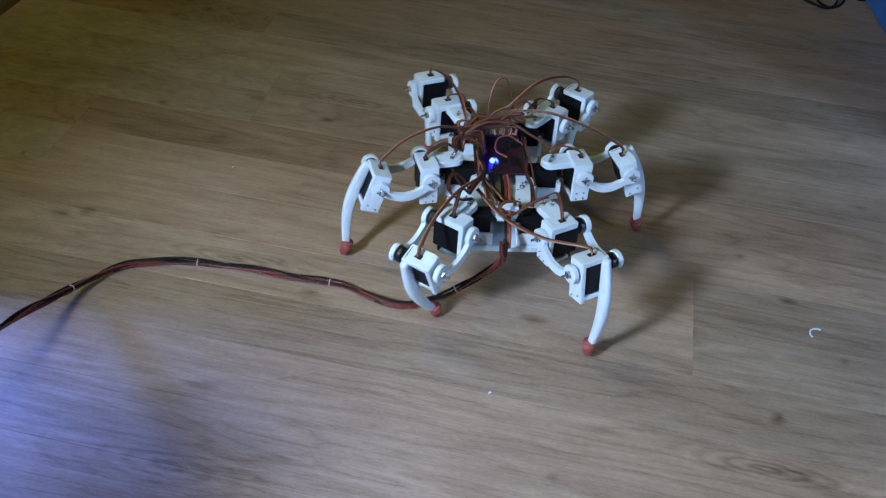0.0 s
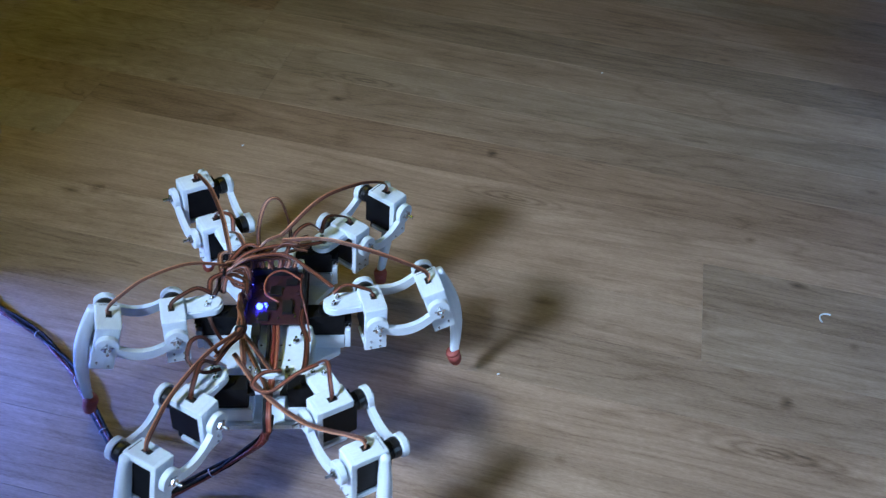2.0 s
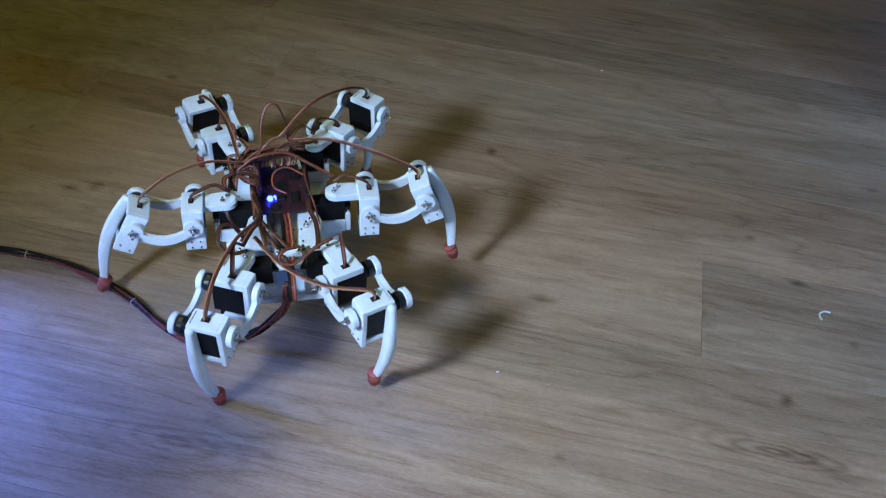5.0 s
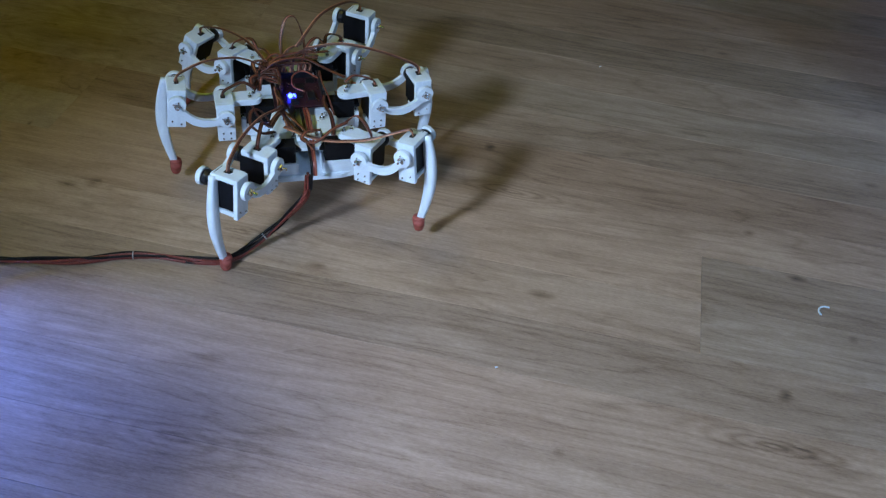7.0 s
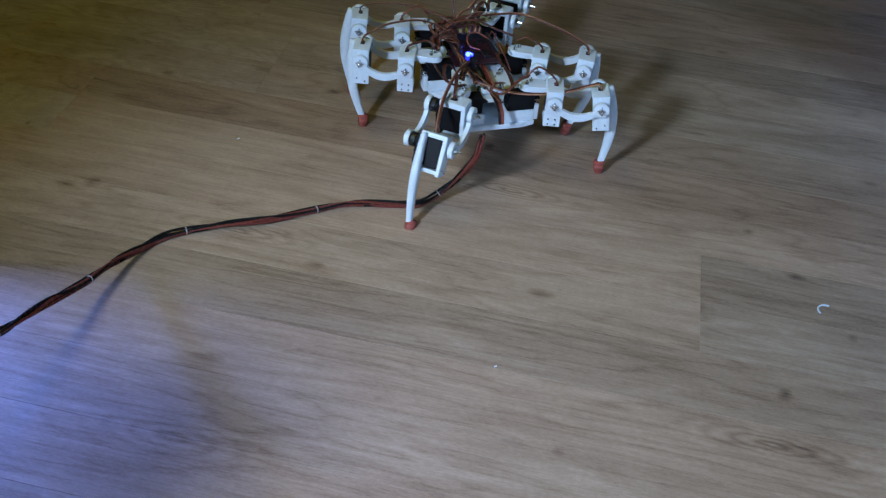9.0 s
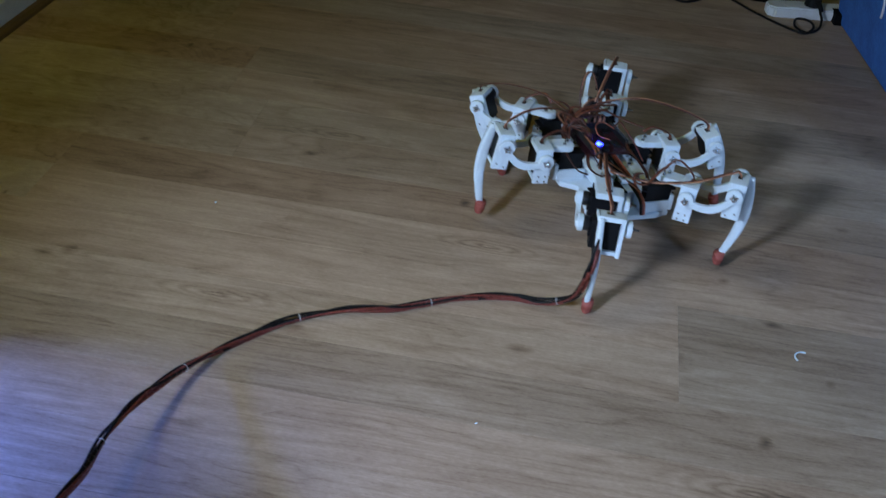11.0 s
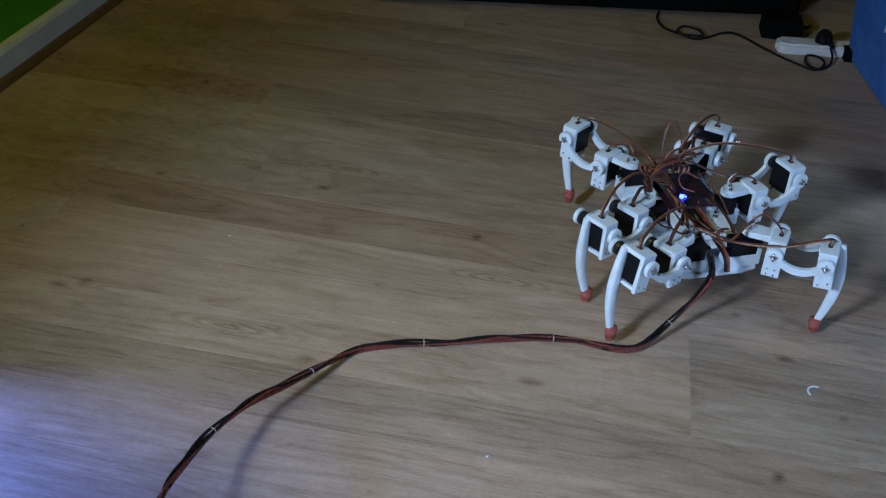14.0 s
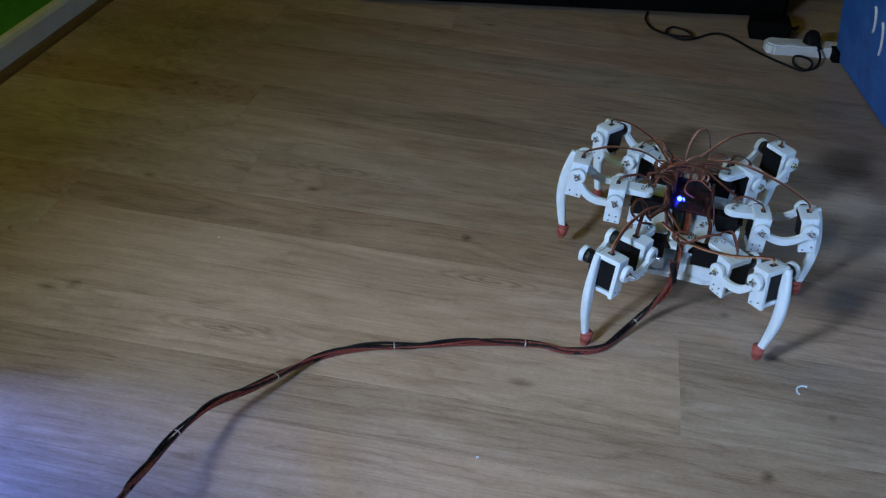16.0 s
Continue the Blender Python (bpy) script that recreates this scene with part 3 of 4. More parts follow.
legs = {k: leg(k) for k in LEGS}


def body():
    half = [(0.0, -0.118), (0.040, -0.118), (0.050, -0.113), (0.062, -0.113), (0.062, -0.088), (0.040, -0.060), (0.046, -0.030), (0.070, -0.016)]
    right = half[1:] + [(x, -y) for x, y in half[::-1][:-1]]
    o = right + [(-x, y) for x, y in right[::-1]]
    bm = prism(bmesh.new(), o, -0.004, 0.004, "z")
    bmesh.ops.bevel(bm, geom=list(bm.edges), offset=0.0012, segments=2, affect="EDGES")
    base = part("base_plate", data_of("base_plate", bm, WHITE), robot, "white printed base plate")
    o = [(-0.013, -0.108), (0.013, -0.108), (0.020, -0.088), (0.041, -0.085), (0.046, -0.038), (0.040, -0.0145), (0.032, -0.012), (0.032, 0.060), (0.026, 0.112), (-0.026, 0.112), (-0.032, 0.060), (-0.032, -0.012), (-0.040, -0.0145), (-0.046, -0.038), (-0.041, -0.085), (-0.020, -0.088)]
    bm = prism(bmesh.new(), o, 0.0365, 0.0415, "z")
    bmesh.ops.bevel(bm, geom=list(bm.edges), offset=0.0012, segments=2, affect="EDGES")
    top = part("top_plate", data_of("top_plate", bm, WHITE), robot, "white printed top plate")
    for x in (-0.020, 0.020):
        bm = box(bmesh.new(), x - 0.003, x + 0.003, -0.070, 0.100, 0.0042, 0.0363, 0.001)
        part("side_wall", data_of("side_wall", bm, WHITE), robot, "white printed side wall")
    part("rib", data_of("rib", box(bmesh.new(), -0.004, 0.004, -0.098, -0.030, 0.0417, 0.0450, 0.001), WHITE), top)
    hole = data_of("hole", rod(bmesh.new(), (0, 0, 0), (0, 0, 0.0008), 0.0012, None, 8), CHIP)
    for x in (0.010, 0.019):
        for y in (-0.066, -0.045, 0.07, 0.09):
            part("hole", hole, top, "", pose(x, y, 0.0413))
            part("hole", hole, top, "", pose(-x, y, 0.0413))
    for k, (x, y, nominal, m) in LEGS.items():
        # hip servo with its shaft upright
        ob = part("servo", SERVO[1], robot, "black hip servo", pose(x, y, 0.0300, 90, 0, (180 if m > 0 else 0) + 90))
        bm = rod(bmesh.new(), (0, 0, 0.0505), (0, 0, ZC - 0.0080), 0.0095, 0.0100, 16)
        part("servo_horn", data_of("hip_horn", bm, HORN), robot, "black servo horn", pose(x, y, 0))
        c = Matrix.Translation((x, y, 0)) @ pose(0, 0, 0, 0, 0, 180 if m > 0 else 0)
        part("servo_mount", data_of("servo_mount", box(bmesh.new(), -0.034, 0.0100, -0.0128, 0.0128, 0.0042, 0.0215, 0.001), WHITE), robot, "white servo mount", c)
        part("servo_mount", data_of("servo_mount", box(bmesh.new(), 0.0105, 0.0165, -0.0122, 0.0122, 0.0050, 0.0300, 0.001), WHITE), robot, "white servo mount", c)
        part("screw", SCREW, robot, "steel screw", c @ pose(0.0145, 0.005, 0.0300))
        part("screw", SCREW, robot, "steel screw", c @ pose(0.0145, -0.005, 0.0300))
    # circuit boards
    board = part("circuit_board", data_of("board", box(bmesh.new(), -0.031, 0.034, -0.028, 0.052, 0.0500, 0.0518, 0.0005), PCB), robot, "dark maroon circuit board", pose(0, 0, 0.004))
    low = part("circuit_board", data_of("lower_board", box(bmesh.new(), -0.036, 0.036, -0.020, 0.060, 0.0470, 0.0485, 0.0004), PCB), robot, "dark maroon circuit board")
    for x, y in ((-0.033, -0.017), (0.033, -0.017), (-0.033, 0.057), (0.033, 0.057)):
        part("standoff", data_of("standoff", rod(bmesh.new(), (x, y, 0.0413), (x, y, 0.0470), 0.0026), STEEL), robot, "steel standoff")
    for x0, x1, y0, y1, h, mt in ((-0.004, 0.008, 0.014, 0.028, 0.0022, CHIP), (-0.006, 0.004, -0.008, 0.002, 0.0030, CHIP), (0.010, 0.020, -0.014, 0.004, 0.0035, CHIP), (-0.031, -0.026, -0.015, 0.045, 0.0085, CHIP),
                                  (0.029, 0.034, -0.010, 0.050, 0.0085, CHIP), (-0.024, 0.024, 0.046, 0.051, 0.0085, CHIP), (-0.014, -0.004, -0.024, -0.015, 0.0045, CHIP), (0.012, 0.024, 0.030, 0.040, 0.0018, CHIP)):
        part("component", data_of("component", box(bmesh.new(), x0, x1, y0, y1, 0.0518, 0.0518 + h, 0.0003), mt), board)
    rnd = random.Random(5)
    for i in range(26):
        x, y = rnd.uniform(-0.022, 0.026), rnd.uniform(-0.022, 0.042)
        part("component", data_of("component", box(bmesh.new(), x, x + rnd.uniform(0.0012, 0.003), y, y + rnd.uniform(0.0012, 0.003), 0.0518, 0.0528 + rnd.random() * 0.001), STEEL if i % 3 else CHIP), board)
    for i in range(18):
        for xx, mt in ((-0.0285, STEEL), (0.0315, STEEL)):
            y = -0.012 + i * 0.0031
            part("pin", data_of("pin", box(bmesh.new(), xx - 0.0004, xx + 0.0004, y - 0.0004, y + 0.0004, 0.060, 0.0635), mt), board)
    bm = bmesh.new()
    bmesh.ops.create_uvsphere(bm, u_segments=12, v_segments=8, radius=0.0037, matrix=Matrix.Translation((-0.0134, -0.0052, 0.0550)))
    part("lamp", data_of("diode", bm, GLASS_LED, True), board, "lit blue diode")
    for dx, dy in ((0.0072, 0.001), (0.0055, 0.005)):
        bm = bmesh.new()
        bmesh.ops.create_uvsphere(bm, u_segments=8, v_segments=6, radius=0.0016, matrix=Matrix.Translation((-0.0134 + dx, -0.0052 + dy, 0.0535)))
        part("lamp", data_of("small_diode", bm, GLASS_LED, True), board, "lit blue diode")
    bm = bmesh.new()
    bmesh.ops.create_uvsphere(bm, u_segments=8, v_segments=6, radius=0.0012, matrix=Matrix.Translation((-0.024, 0.030, 0.0535)))
    part("lamp", data_of("small_diode", bm, GLASS_LED, True), board, "lit blue diode")
    # plug and clamp at the near end
    bm = box(bmesh.new(), -0.020, -0.011, -0.046, -0.027, 0.0500, 0.0570, 0.0012)
    rod(bm, (-0.0155, -0.046, 0.0535), (-0.0145, -0.056, 0.0530), 0.0036, 0.0022, 10)
    part("data_plug", data_of("data_plug", bm, CHIP), robot, "black data plug")
    tube_pts = smooth_line([(-0.0145, -0.055, 0.053), (-0.012, -0.066, 0.051), (-0.006, -0.080, 0.046), (-0.002, -0.092, 0.043), (0.0, -0.120, 0.040)], 6)
    part("wire", data_of("data_lead", tube(bmesh.new(), tube_pts, 0.0023), CABLE_BLACK, True), robot, "black lead")
    for x, mt in ((0.002, CABLE_RED), (0.006, WIRE), (-0.003, CABLE_BLACK)):
        pts = smooth_line([(x, -0.024, 0.050), (x + 0.001, -0.045, 0.048), (x, -0.085, 0.045), (x * 0.6, -0.110, 0.042), (x * 0.5, -0.132, 0.036), (x * 0.5, -0.140, 0.020)], 6)
        part("wire", data_of("feed_wire", tube(bmesh.new(), pts, 0.0021), mt, True), robot, "supply wire")
    bm = box(bmesh.new(), -0.016, 0.016, -0.095, -0.085, 0.0440, 0.0500, 0.0012)
    clamp = part("clamp", data_of("clamp", bm, WHITE), robot, "white cable clamp")
    for x in (-0.011, 0.011):
        part("screw", SCREW, clamp, "steel screw", pose(x, -0.090, 0.0500))
    for x, y in ((-0.020, -0.082), (0.020, -0.082), (-0.028, -0.040), (0.028, -0.040), (0.036, -0.030), (-0.036, 0.030), (0.026, 0.105), (-0.026, 0.105)):
        part("screw", SCREW, top, "steel screw", pose(x * 0.9, y, 0.0413) @ Matrix.Scale(1.3, 4))
    # tied bunches of leads on the body
    T1, T2 = Vector((-0.052, 0.030, 0.074)), Vector((-0.030, -0.042, 0.062))
    rnd = random.Random(11)
    for i in range(9):
        y = 0.0 + i * 0.005
        a = (-0.028 + 0.004 * rnd.random(), y, 0.062)
        mid = Vector((-0.036, y * 0.6 + 0.016, 0.072 + 0.010 * rnd.random())) + Vector((rnd.uniform(-1, 1), rnd.uniform(-1, 1), 0)) * 0.008
        end = T1 + Vector((rnd.uniform(-1, 1), rnd.uniform(-1, 1), rnd.uniform(-1, 1))) * 0.004
        part("wire", data_of("wire", ribbon(bmesh.new(), smooth_line([a, (a[0], y, 0.072), mid, end, end + Vector((-0.004, -0.006 - 0.006 * rnd.random(), -0.010 - 0.006 * rnd.random()))], 6)), WIRE if i % 3 else WIRE_DARK, True), robot, "orange-brown servo lead")
    for i in (0, 3, 5, 6):
        y = -0.012 + i * 0.003
        a = (-0.028, y, 0.062)
        end = T2 + Vector((rnd.uniform(-1, 1), rnd.uniform(-1, 1), rnd.uniform(-1, 1))) * 0.003
        go = [(-0.050, -0.085, 0.066), (-0.046, -0.095, 0.064), (-0.016, -0.076, 0.043), (0.008, -0.094, 0.046), (-0.010, -0.100, 0.043), (-0.0494, -0.1005, 0.0727), (0.004, -0.116, 0.044), (-0.012, -0.075, 0.052)][i]
        part("wire", data_of("wire", ribbon(bmesh.new(), smooth_line([a, (-0.033, y - 0.006, 0.070), end + Vector((0, 0.012, 0.004)), end, (Vector(go) + end) / 2 + Vector((0, 0, 0.004 * rnd.random())), go], 6)), WIRE if i % 3 else WIRE_DARK, True), robot, "orange-brown servo lead")
    part("cable_tie", data_of("tie", tube(bmesh.new(), [T2 + Vector((0.005 * math.cos(a), 0, 0.005 * math.sin(a))) for a in [k * 0.42 for k in range(16)]], 0.0011, 6), CHIP), robot, "black cable tie")
    part("cable_tie", data_of("tie", tube(bmesh.new(), [T1 + Vector((0, 0.005 * math.cos(a), 0.005 * math.sin(a))) for a in [k * 0.42 for k in range(16)]], 0.0011, 6), CHIP), robot, "black cable tie")
    loops = [
        [(0.031, 0.036, 0.062), (0.030, 0.020, 0.080), (0.030, -0.004, 0.078), (0.036, -0.026, 0.066), (0.040, -0.050, 0.052)],
        [(0.031, 0.030, 0.062), (0.010, 0.036, 0.072), (-0.006, 0.026, 0.072), (-0.008, 0.008, 0.066), (0.006, -0.004, 0.064)],
        [(-0.012, 0.048, 0.060), (-0.018, 0.068, 0.095), (-0.010, 0.082, 0.126), (0.004, 0.086, 0.130), (0.014, 0.080, 0.106), (0.018, 0.066, 0.082), (0.034, 0.066, 0.074)],
        [(0.000, 0.048, 0.060), (-0.014, 0.058, 0.082), (-0.030, 0.062, 0.086), (-0.044, 0.048, 0.080), (-0.054, 0.032, 0.076)],
        [(-0.050, 0.030, 0.074), (-0.030, 0.044, 0.088), (0.000, 0.056, 0.090), (0.030, 0.062, 0.086), (0.050, 0.074, 0.080)],
        [(-0.050, 0.030, 0.076), (-0.026, 0.036, 0.090), (0.010, 0.044, 0.088), (0.038, 0.028, 0.080), (0.062, 0.004, 0.078)],
        [(0.006, 0.050, 0.060), (0.012, 0.062, 0.076), (0.022, 0.074, 0.094), (0.036, 0.086, 0.096), (0.048, 0.096, 0.078)],
        [(-0.020, 0.048, 0.060), (-0.030, 0.060, 0.078), (-0.040, 0.078, 0.086), (-0.050, 0.096, 0.076)],
        [(-0.052, 0.028, 0.072), (-0.062, 0.012, 0.058), (-0.066, -0.008, 0.050), (-0.052, -0.026, 0.030), (-0.034, -0.030, 0.022)],
        [(0.032, -0.006, 0.060), (0.030, -0.024, 0.056), (0.036, -0.044, 0.050), (0.036, -0.070, 0.046), (0.034, -0.082, 0.042)],
        [(-0.046, -0.082, 0.064), (-0.060, -0.074, 0.082), (-0.072, -0.082, 0.086), (-0.074, -0.098, 0.076), (-0.060, -0.106, 0.068), (-0.044, -0.098, 0.064)],
        [(-0.030, -0.042, 0.062), (-0.027, -0.060, 0.060), (-0.025, -0.074, 0.058), (-0.024, -0.084, 0.055)],
        [(0.014, -0.098, 0.062), (-0.004, -0.108, 0.068), (-0.012, -0.120, 0.064), (0.004, -0.126, 0.062), (0.030, -0.112, 0.072), (0.0494, -0.1005, 0.0727)],
    ]
    loops += [
        [(-0.052, 0.030, 0.074), (-0.064, 0.018, 0.076), (-0.0643, 0.0, 0.0727)],
        [(0.010, 0.066, 0.098), (-0.008, 0.060, 0.094), (-0.020, 0.054, 0.080), (-0.024, 0.0485, 0.061)],
        [(0.026, 0.052, 0.096), (0.010, 0.057, 0.093), (-0.002, 0.055, 0.080), (-0.006, 0.0485, 0.061)],
    ]
    # the slack of the leads, piled over the far edge of the board
    rnd = random.Random(23)
    for i in range(6):
        a = Vector((rnd.uniform(-0.024, 0.022), 0.0485, 0.060))
        heap = Vector((rnd.uniform(-0.052, -0.012), rnd.uniform(0.042, 0.062), rnd.uniform(0.068, 0.080)))
        turn, r = rnd.uniform(0, 6.28), rnd.uniform(0.009, 0.015)
        curl = [heap + Vector((r * math.cos(turn + k * 1.15), r * 0.8 * math.sin(turn + k * 1.15), 0.006 * math.sin(k * 1.3 + i))) for k in range(4)]
        end = (T1 + Vector((rnd.uniform(-1, 1), rnd.uniform(-1, 1), rnd.uniform(-1, 1))) * 0.006) if i % 3 else Vector((rnd.uniform(0.02, 0.05), rnd.uniform(0.07, 0.10), 0.074))
        loops.append([a, a + Vector((0, 0.006, 0.014))] + curl + [end])
    for i, pts in enumerate(loops):
        part("wire", data_of("wire", tube(bmesh.new(), smooth_line(pts, 7), 0.0011) if i < 2 else ribbon(bmesh.new(), smooth_line(pts, 7), 0.0011 if i % 2 else 0.0009), WIRE_DARK if i in (0, 8, 9, 10) else WIRE, True), robot, "orange-brown servo lead")


body()

# ---- the supply cable, in short stiff pieces ----
STEP, PIECES = 0.012, 130
cable = thing("supply_cable", pose(0, 0, 0), "long bundle of black and dark red wires tied with white bands", "cable")
TWIST = 30
# each strand: angle round the bundle, sway, turns of the sway, phase
BLACKS = ((1.2, 0.9, 2, 0.0), (2.5, 0.8, 1, 1.1), (3.9, 0.7, 3, 2.0))
REDS = ((5.5, 0.9, 1, 0.4), (4.8, 0.7, 2, 1.9), (0.9, 0.8, 1, 2.6))


def strand(bm, i, law, r):
    base, sway, n, ph = law
    pts = []
    for k in range(5):
        u = 2 * math.pi * (i + k / 4) / TWIST
        a = base + sway * math.sin(n * u + ph)
        off = 0.0031 + 0.0014 * math.sin(2 * u + ph * 2.3)
        pts.append((-0.0012 + (STEP + 0.0024) * k / 4, off * math.cos(a), off * math.sin(a)))
    return tube(bm, pts, r, 7)


def strands_data(i, laws, r, mt):
    bm = bmesh.new()
    for law in laws:
        strand(bm, i, law, r)
    return data_of("strand", bm, mt, True)


STRANDS = [(strands_data(i, BLACKS, 0.0019, CABLE_BLACK), strands_data(i, REDS, 0.0017, CABLE_RED)) for i in range(TWIST)]


def band_data():
    bm = bmesh.new()
    for x in (0.0054, 0.0061):
        tube(bm, [(x, 0.0047 * math.cos(k * 0.4), 0.0047 * math.sin(k * 0.4)) for k in range(17)], 0.0005, 6)
    return data_of("band", bm, TIE)


BAND = band_data()
pieces = []
for i in range(PIECES):
    p = part("cable_piece", STRANDS[i % TWIST][0], cable, "black wires")
    part("red_wire", STRANDS[i % TWIST][1], p, "dark red wire")
    if i % 15 == 10:
        part("band", BAND, p, "white tie band")
    pieces.append(p)

# ---- floor strips ----
LONG, WIDE = 1.38, 0.098
TURN = pose(0.184, 1.052, 0, 0, 0, 1.8)


TONES = {-5: 0.55, -4: 0.6, -3: 0.75, -2: 0.35, -1: 0.74, 0: 0.76, 1: 0.72, 2: 0.28, 3: 0.4, 4: 0.55, 5: 0.62, 6: 0.2, 7: 0.35, 8: 0.25, 9: 0.3}


def floor_strips():
    rnd = random.Random(3)
    bm = bmesh.new()
    box(bm, 0.0001, LONG - 0.0001, 0.0002, WIDE - 0.0002, -0.009, 0.0, 0.00015, 1)
    me = data_of("plank", bm, WOOD)
    for k in range(-31, 18):
        pair = (k + 1) // 2
        start = {0: 0.0, 1: -0.975, -1: 0.42, -2: 0.35, -3: 0.45, 2: -0.72, 3: 0.58, 4: -0.9, 5: 0.5}.get(pair, rnd.choice((0.2, 0.43, 0.64, 0.85, 1.07)) + 0.05 * rnd.random() if k % 2 else None)
        if start is None:
            start = floor_strips.last
        floor_strips.last = start
        for j in range(-3, 4):
            u = start + j * LONG
            lo, hi = max(u, WEST - 0.14), min(u + LONG, EAST - 0.14)
            if hi - lo > 0.05:
                ob = part("plank", me, floor, "", TURN @ pose(lo, k * WIDE, 0))
                ob.scale.x = (hi - lo) / LONG
                tone = TONES.get(k, rnd.uniform(0.2, 0.8))
                if k in (0, -1) and u > -0.5:
                    tone = (0.24, 0.5)[k]
                ob.color = (tone, rnd.random(), 0, 1)


floor_strips()


# ---- what moves ----
def motions():
    rows, cable_rows = [], []

    def posture(t, b, *angles):
        rows.append((t, np.array([*b, *[v for a in angles for v in a]], float)))

    def lay(t, *pts):
        cable_rows.append((t, [Vector(p) for p in pts]))

    posture(0, (-0.1054, 1.1251, 0.0947, 0.4, -1.4, 14.2), (9, -14, -113), (14, -4, -71), (-23, 4, -88), (-17, -5, -81), (13, -2, -70), (4, 0, -89))
    posture(0.5, (-0.1482, 1.0327, 0.1007, -1.4, -0.0, 17.5), (1, -14, -89), (-24, 1, -98), (31, 8, -89), (26, -1, -81), (-22, 1, -89), (-2, 4, -64))
    posture(1, (-0.2019, 0.9279, 0.0976, 1.4, -2.0, 16.4), (6, -13, -112), (14, -1, -72), (-26, 5, -89), (-19, 2, -81), (10, 3, -72), (2, -1, -90))
    posture(1.5, (-0.2391, 0.8453, 0.1026, -0.2, -0.9, 18.4), (3, -8, -88), (-14, 3, -94), (26, 7, -87), (22, -4, -83), (-19, 5, -87), (1, 3, -75))
    posture(2, (-0.2884, 0.7293, 0.0969, -0.0, -1.3, 17.6), (11, -10, -77), (12, 4, -74), (-19, 10, -87), (-17, 0, -89), (13, 10, -73), (4, 7, -90))
    posture(2.5, (-0.2939, 0.7194, 0.0972, 0.9, -2.5, 18.0), (11, -8, -70), (14, -4, -69), (-21, 1, -89), (-19, -7, -88), (12, -2, -72), (4, -11, -90))
    posture(3, (-0.2946, 0.7189, 0.0979, 0.9, -2.5, 18.0), (11, -8, -71), (14, -4, -69), (-21, 1, -89), (-19, -8, -88), (12, -2, -72), (4, -11, -90))
    posture(3.5, (-0.2945, 0.7325, 0.0861, 0.3, -3.5, 19.3), (2, 8, -111), (16, 5, -64), (-19, 16, -88), (-21, 2, -89), (16, 17, -77), (1, -6, -88))
    posture(4, (-0.2982, 0.7352, 0.0848, 2.8, -1.3, 19.5), (-10, -2, -113), (12, 16, -68), (-12, 0, -89), (-9, 11, -87), (20, 14, -80), (-17, 10, -90))
    posture(4.5, (-0.3307, 0.8529, 0.0951, 1.9, -2.8, 24.5), (19, -4, -69), (-15, 5, -81), (24, 7, -87), (28, -2, -96), (-17, 12, -90), (11, -2, -81))
    posture(7, (-0.4042, 1.1407, 0.0780, -0.5, -0.5, 26.8), (7, 4, -85), (1, 24, -85), (0, 3, -70), (5, 23, -84), (9, 8, -88), (9, 20, -89))
    posture(7.5, (-0.3879, 1.2192, 0.0850, -2.7, -1.2, 27.9), (6, -18, -63), (-20, 5, -91), (32, 9, -85), (27, -1, -82), (-26, 7, -96), (8, -1, -68))
    posture(8, (-0.3374, 1.2868, 0.0795, -1.5, -1.0, 31.3), (19, 0, -95), (-2, 0, -64), (-25, 6, -70), (-24, 7, -94), (-2, 11, -69), (1, 8, -87))
    posture(8.5, (-0.2559, 1.3428, 0.0798, -0.9, -1.7, 28.1), (-7, -1, -66), (2, 9, -98), (17, 7, -74), (13, 7, -75), (3, 8, -89), (1, 5, -87))
    posture(11, (0.0390, 1.3378, 0.0715, -1.3, 3.3, 29.6), (21, 2, -80), (-6, 21, -83), (5, 1, -113), (5, 23, -88), (-8, 15, -69), (18, 27, -87))
    posture(11.5, (0.1339, 1.2938, 0.0862, 1.9, -0.3, 29.8), (-23, 2, -80), (30, -2, -99), (0, -6, -73), (-2, -3, -63), (23, 5, -89), (-25, 5, -89))
    posture(12, (0.1346, 1.3009, 0.0803, 0.5, 0.5, 29.4), (-22, 1, -79), (29, 4, -96), (0, -3, -71), (0, -4, -63), (24, 7, -87), (-24, 9, -88))
    posture(12.5, (0.1346, 1.3004, 0.0806, 0.3, 0.5, 29.3), (-21, 1, -79), (30, 3, -96), (1, -3, -71), (0, -4, -63), (24, 8, -87), (-23, 10, -88))
    posture(13.5, (0.1337, 1.3004, 0.0809, 0.4, 0.4, 29.3), (-21, 1, -79), (30, 3, -96), (1, -3, -71), (1, -5, -62), (24, 7, -88), (-23, 10, -88))
    posture(14, (0.1503, 1.3092, 0.0808, -0.0, -1.9, 25.5), (-21, 16, -80), (27, 6, -89), (-10, 22, -89), (8, 2, -86), (12, 20, -90), (1, 2, -87))
    posture(14.5, (0.1560, 1.3078, 0.0755, -1.6, -1.6, 20.9), (-20, 14, -79), (30, 9, -85), (-22, 25, -89), (16, 2, -87), (-3, 22, -90), (6, 10, -82))
    posture(15, (0.1690, 1.2959, 0.0807, -1.3, -1.4, 15.8), (-23, 2, -81), (29, 6, -84), (-28, 15, -83), (26, 0, -87), (-25, 8, -87), (25, 9, -87))
    posture(15.5, (0.1674, 1.3073, 0.0759, 0.8, 2.0, 7.9), (-3, 4, -83), (13, 20, -87), (-7, 5, -88), (19, 21, -83), (-7, 12, -77), (17, 18, -88))
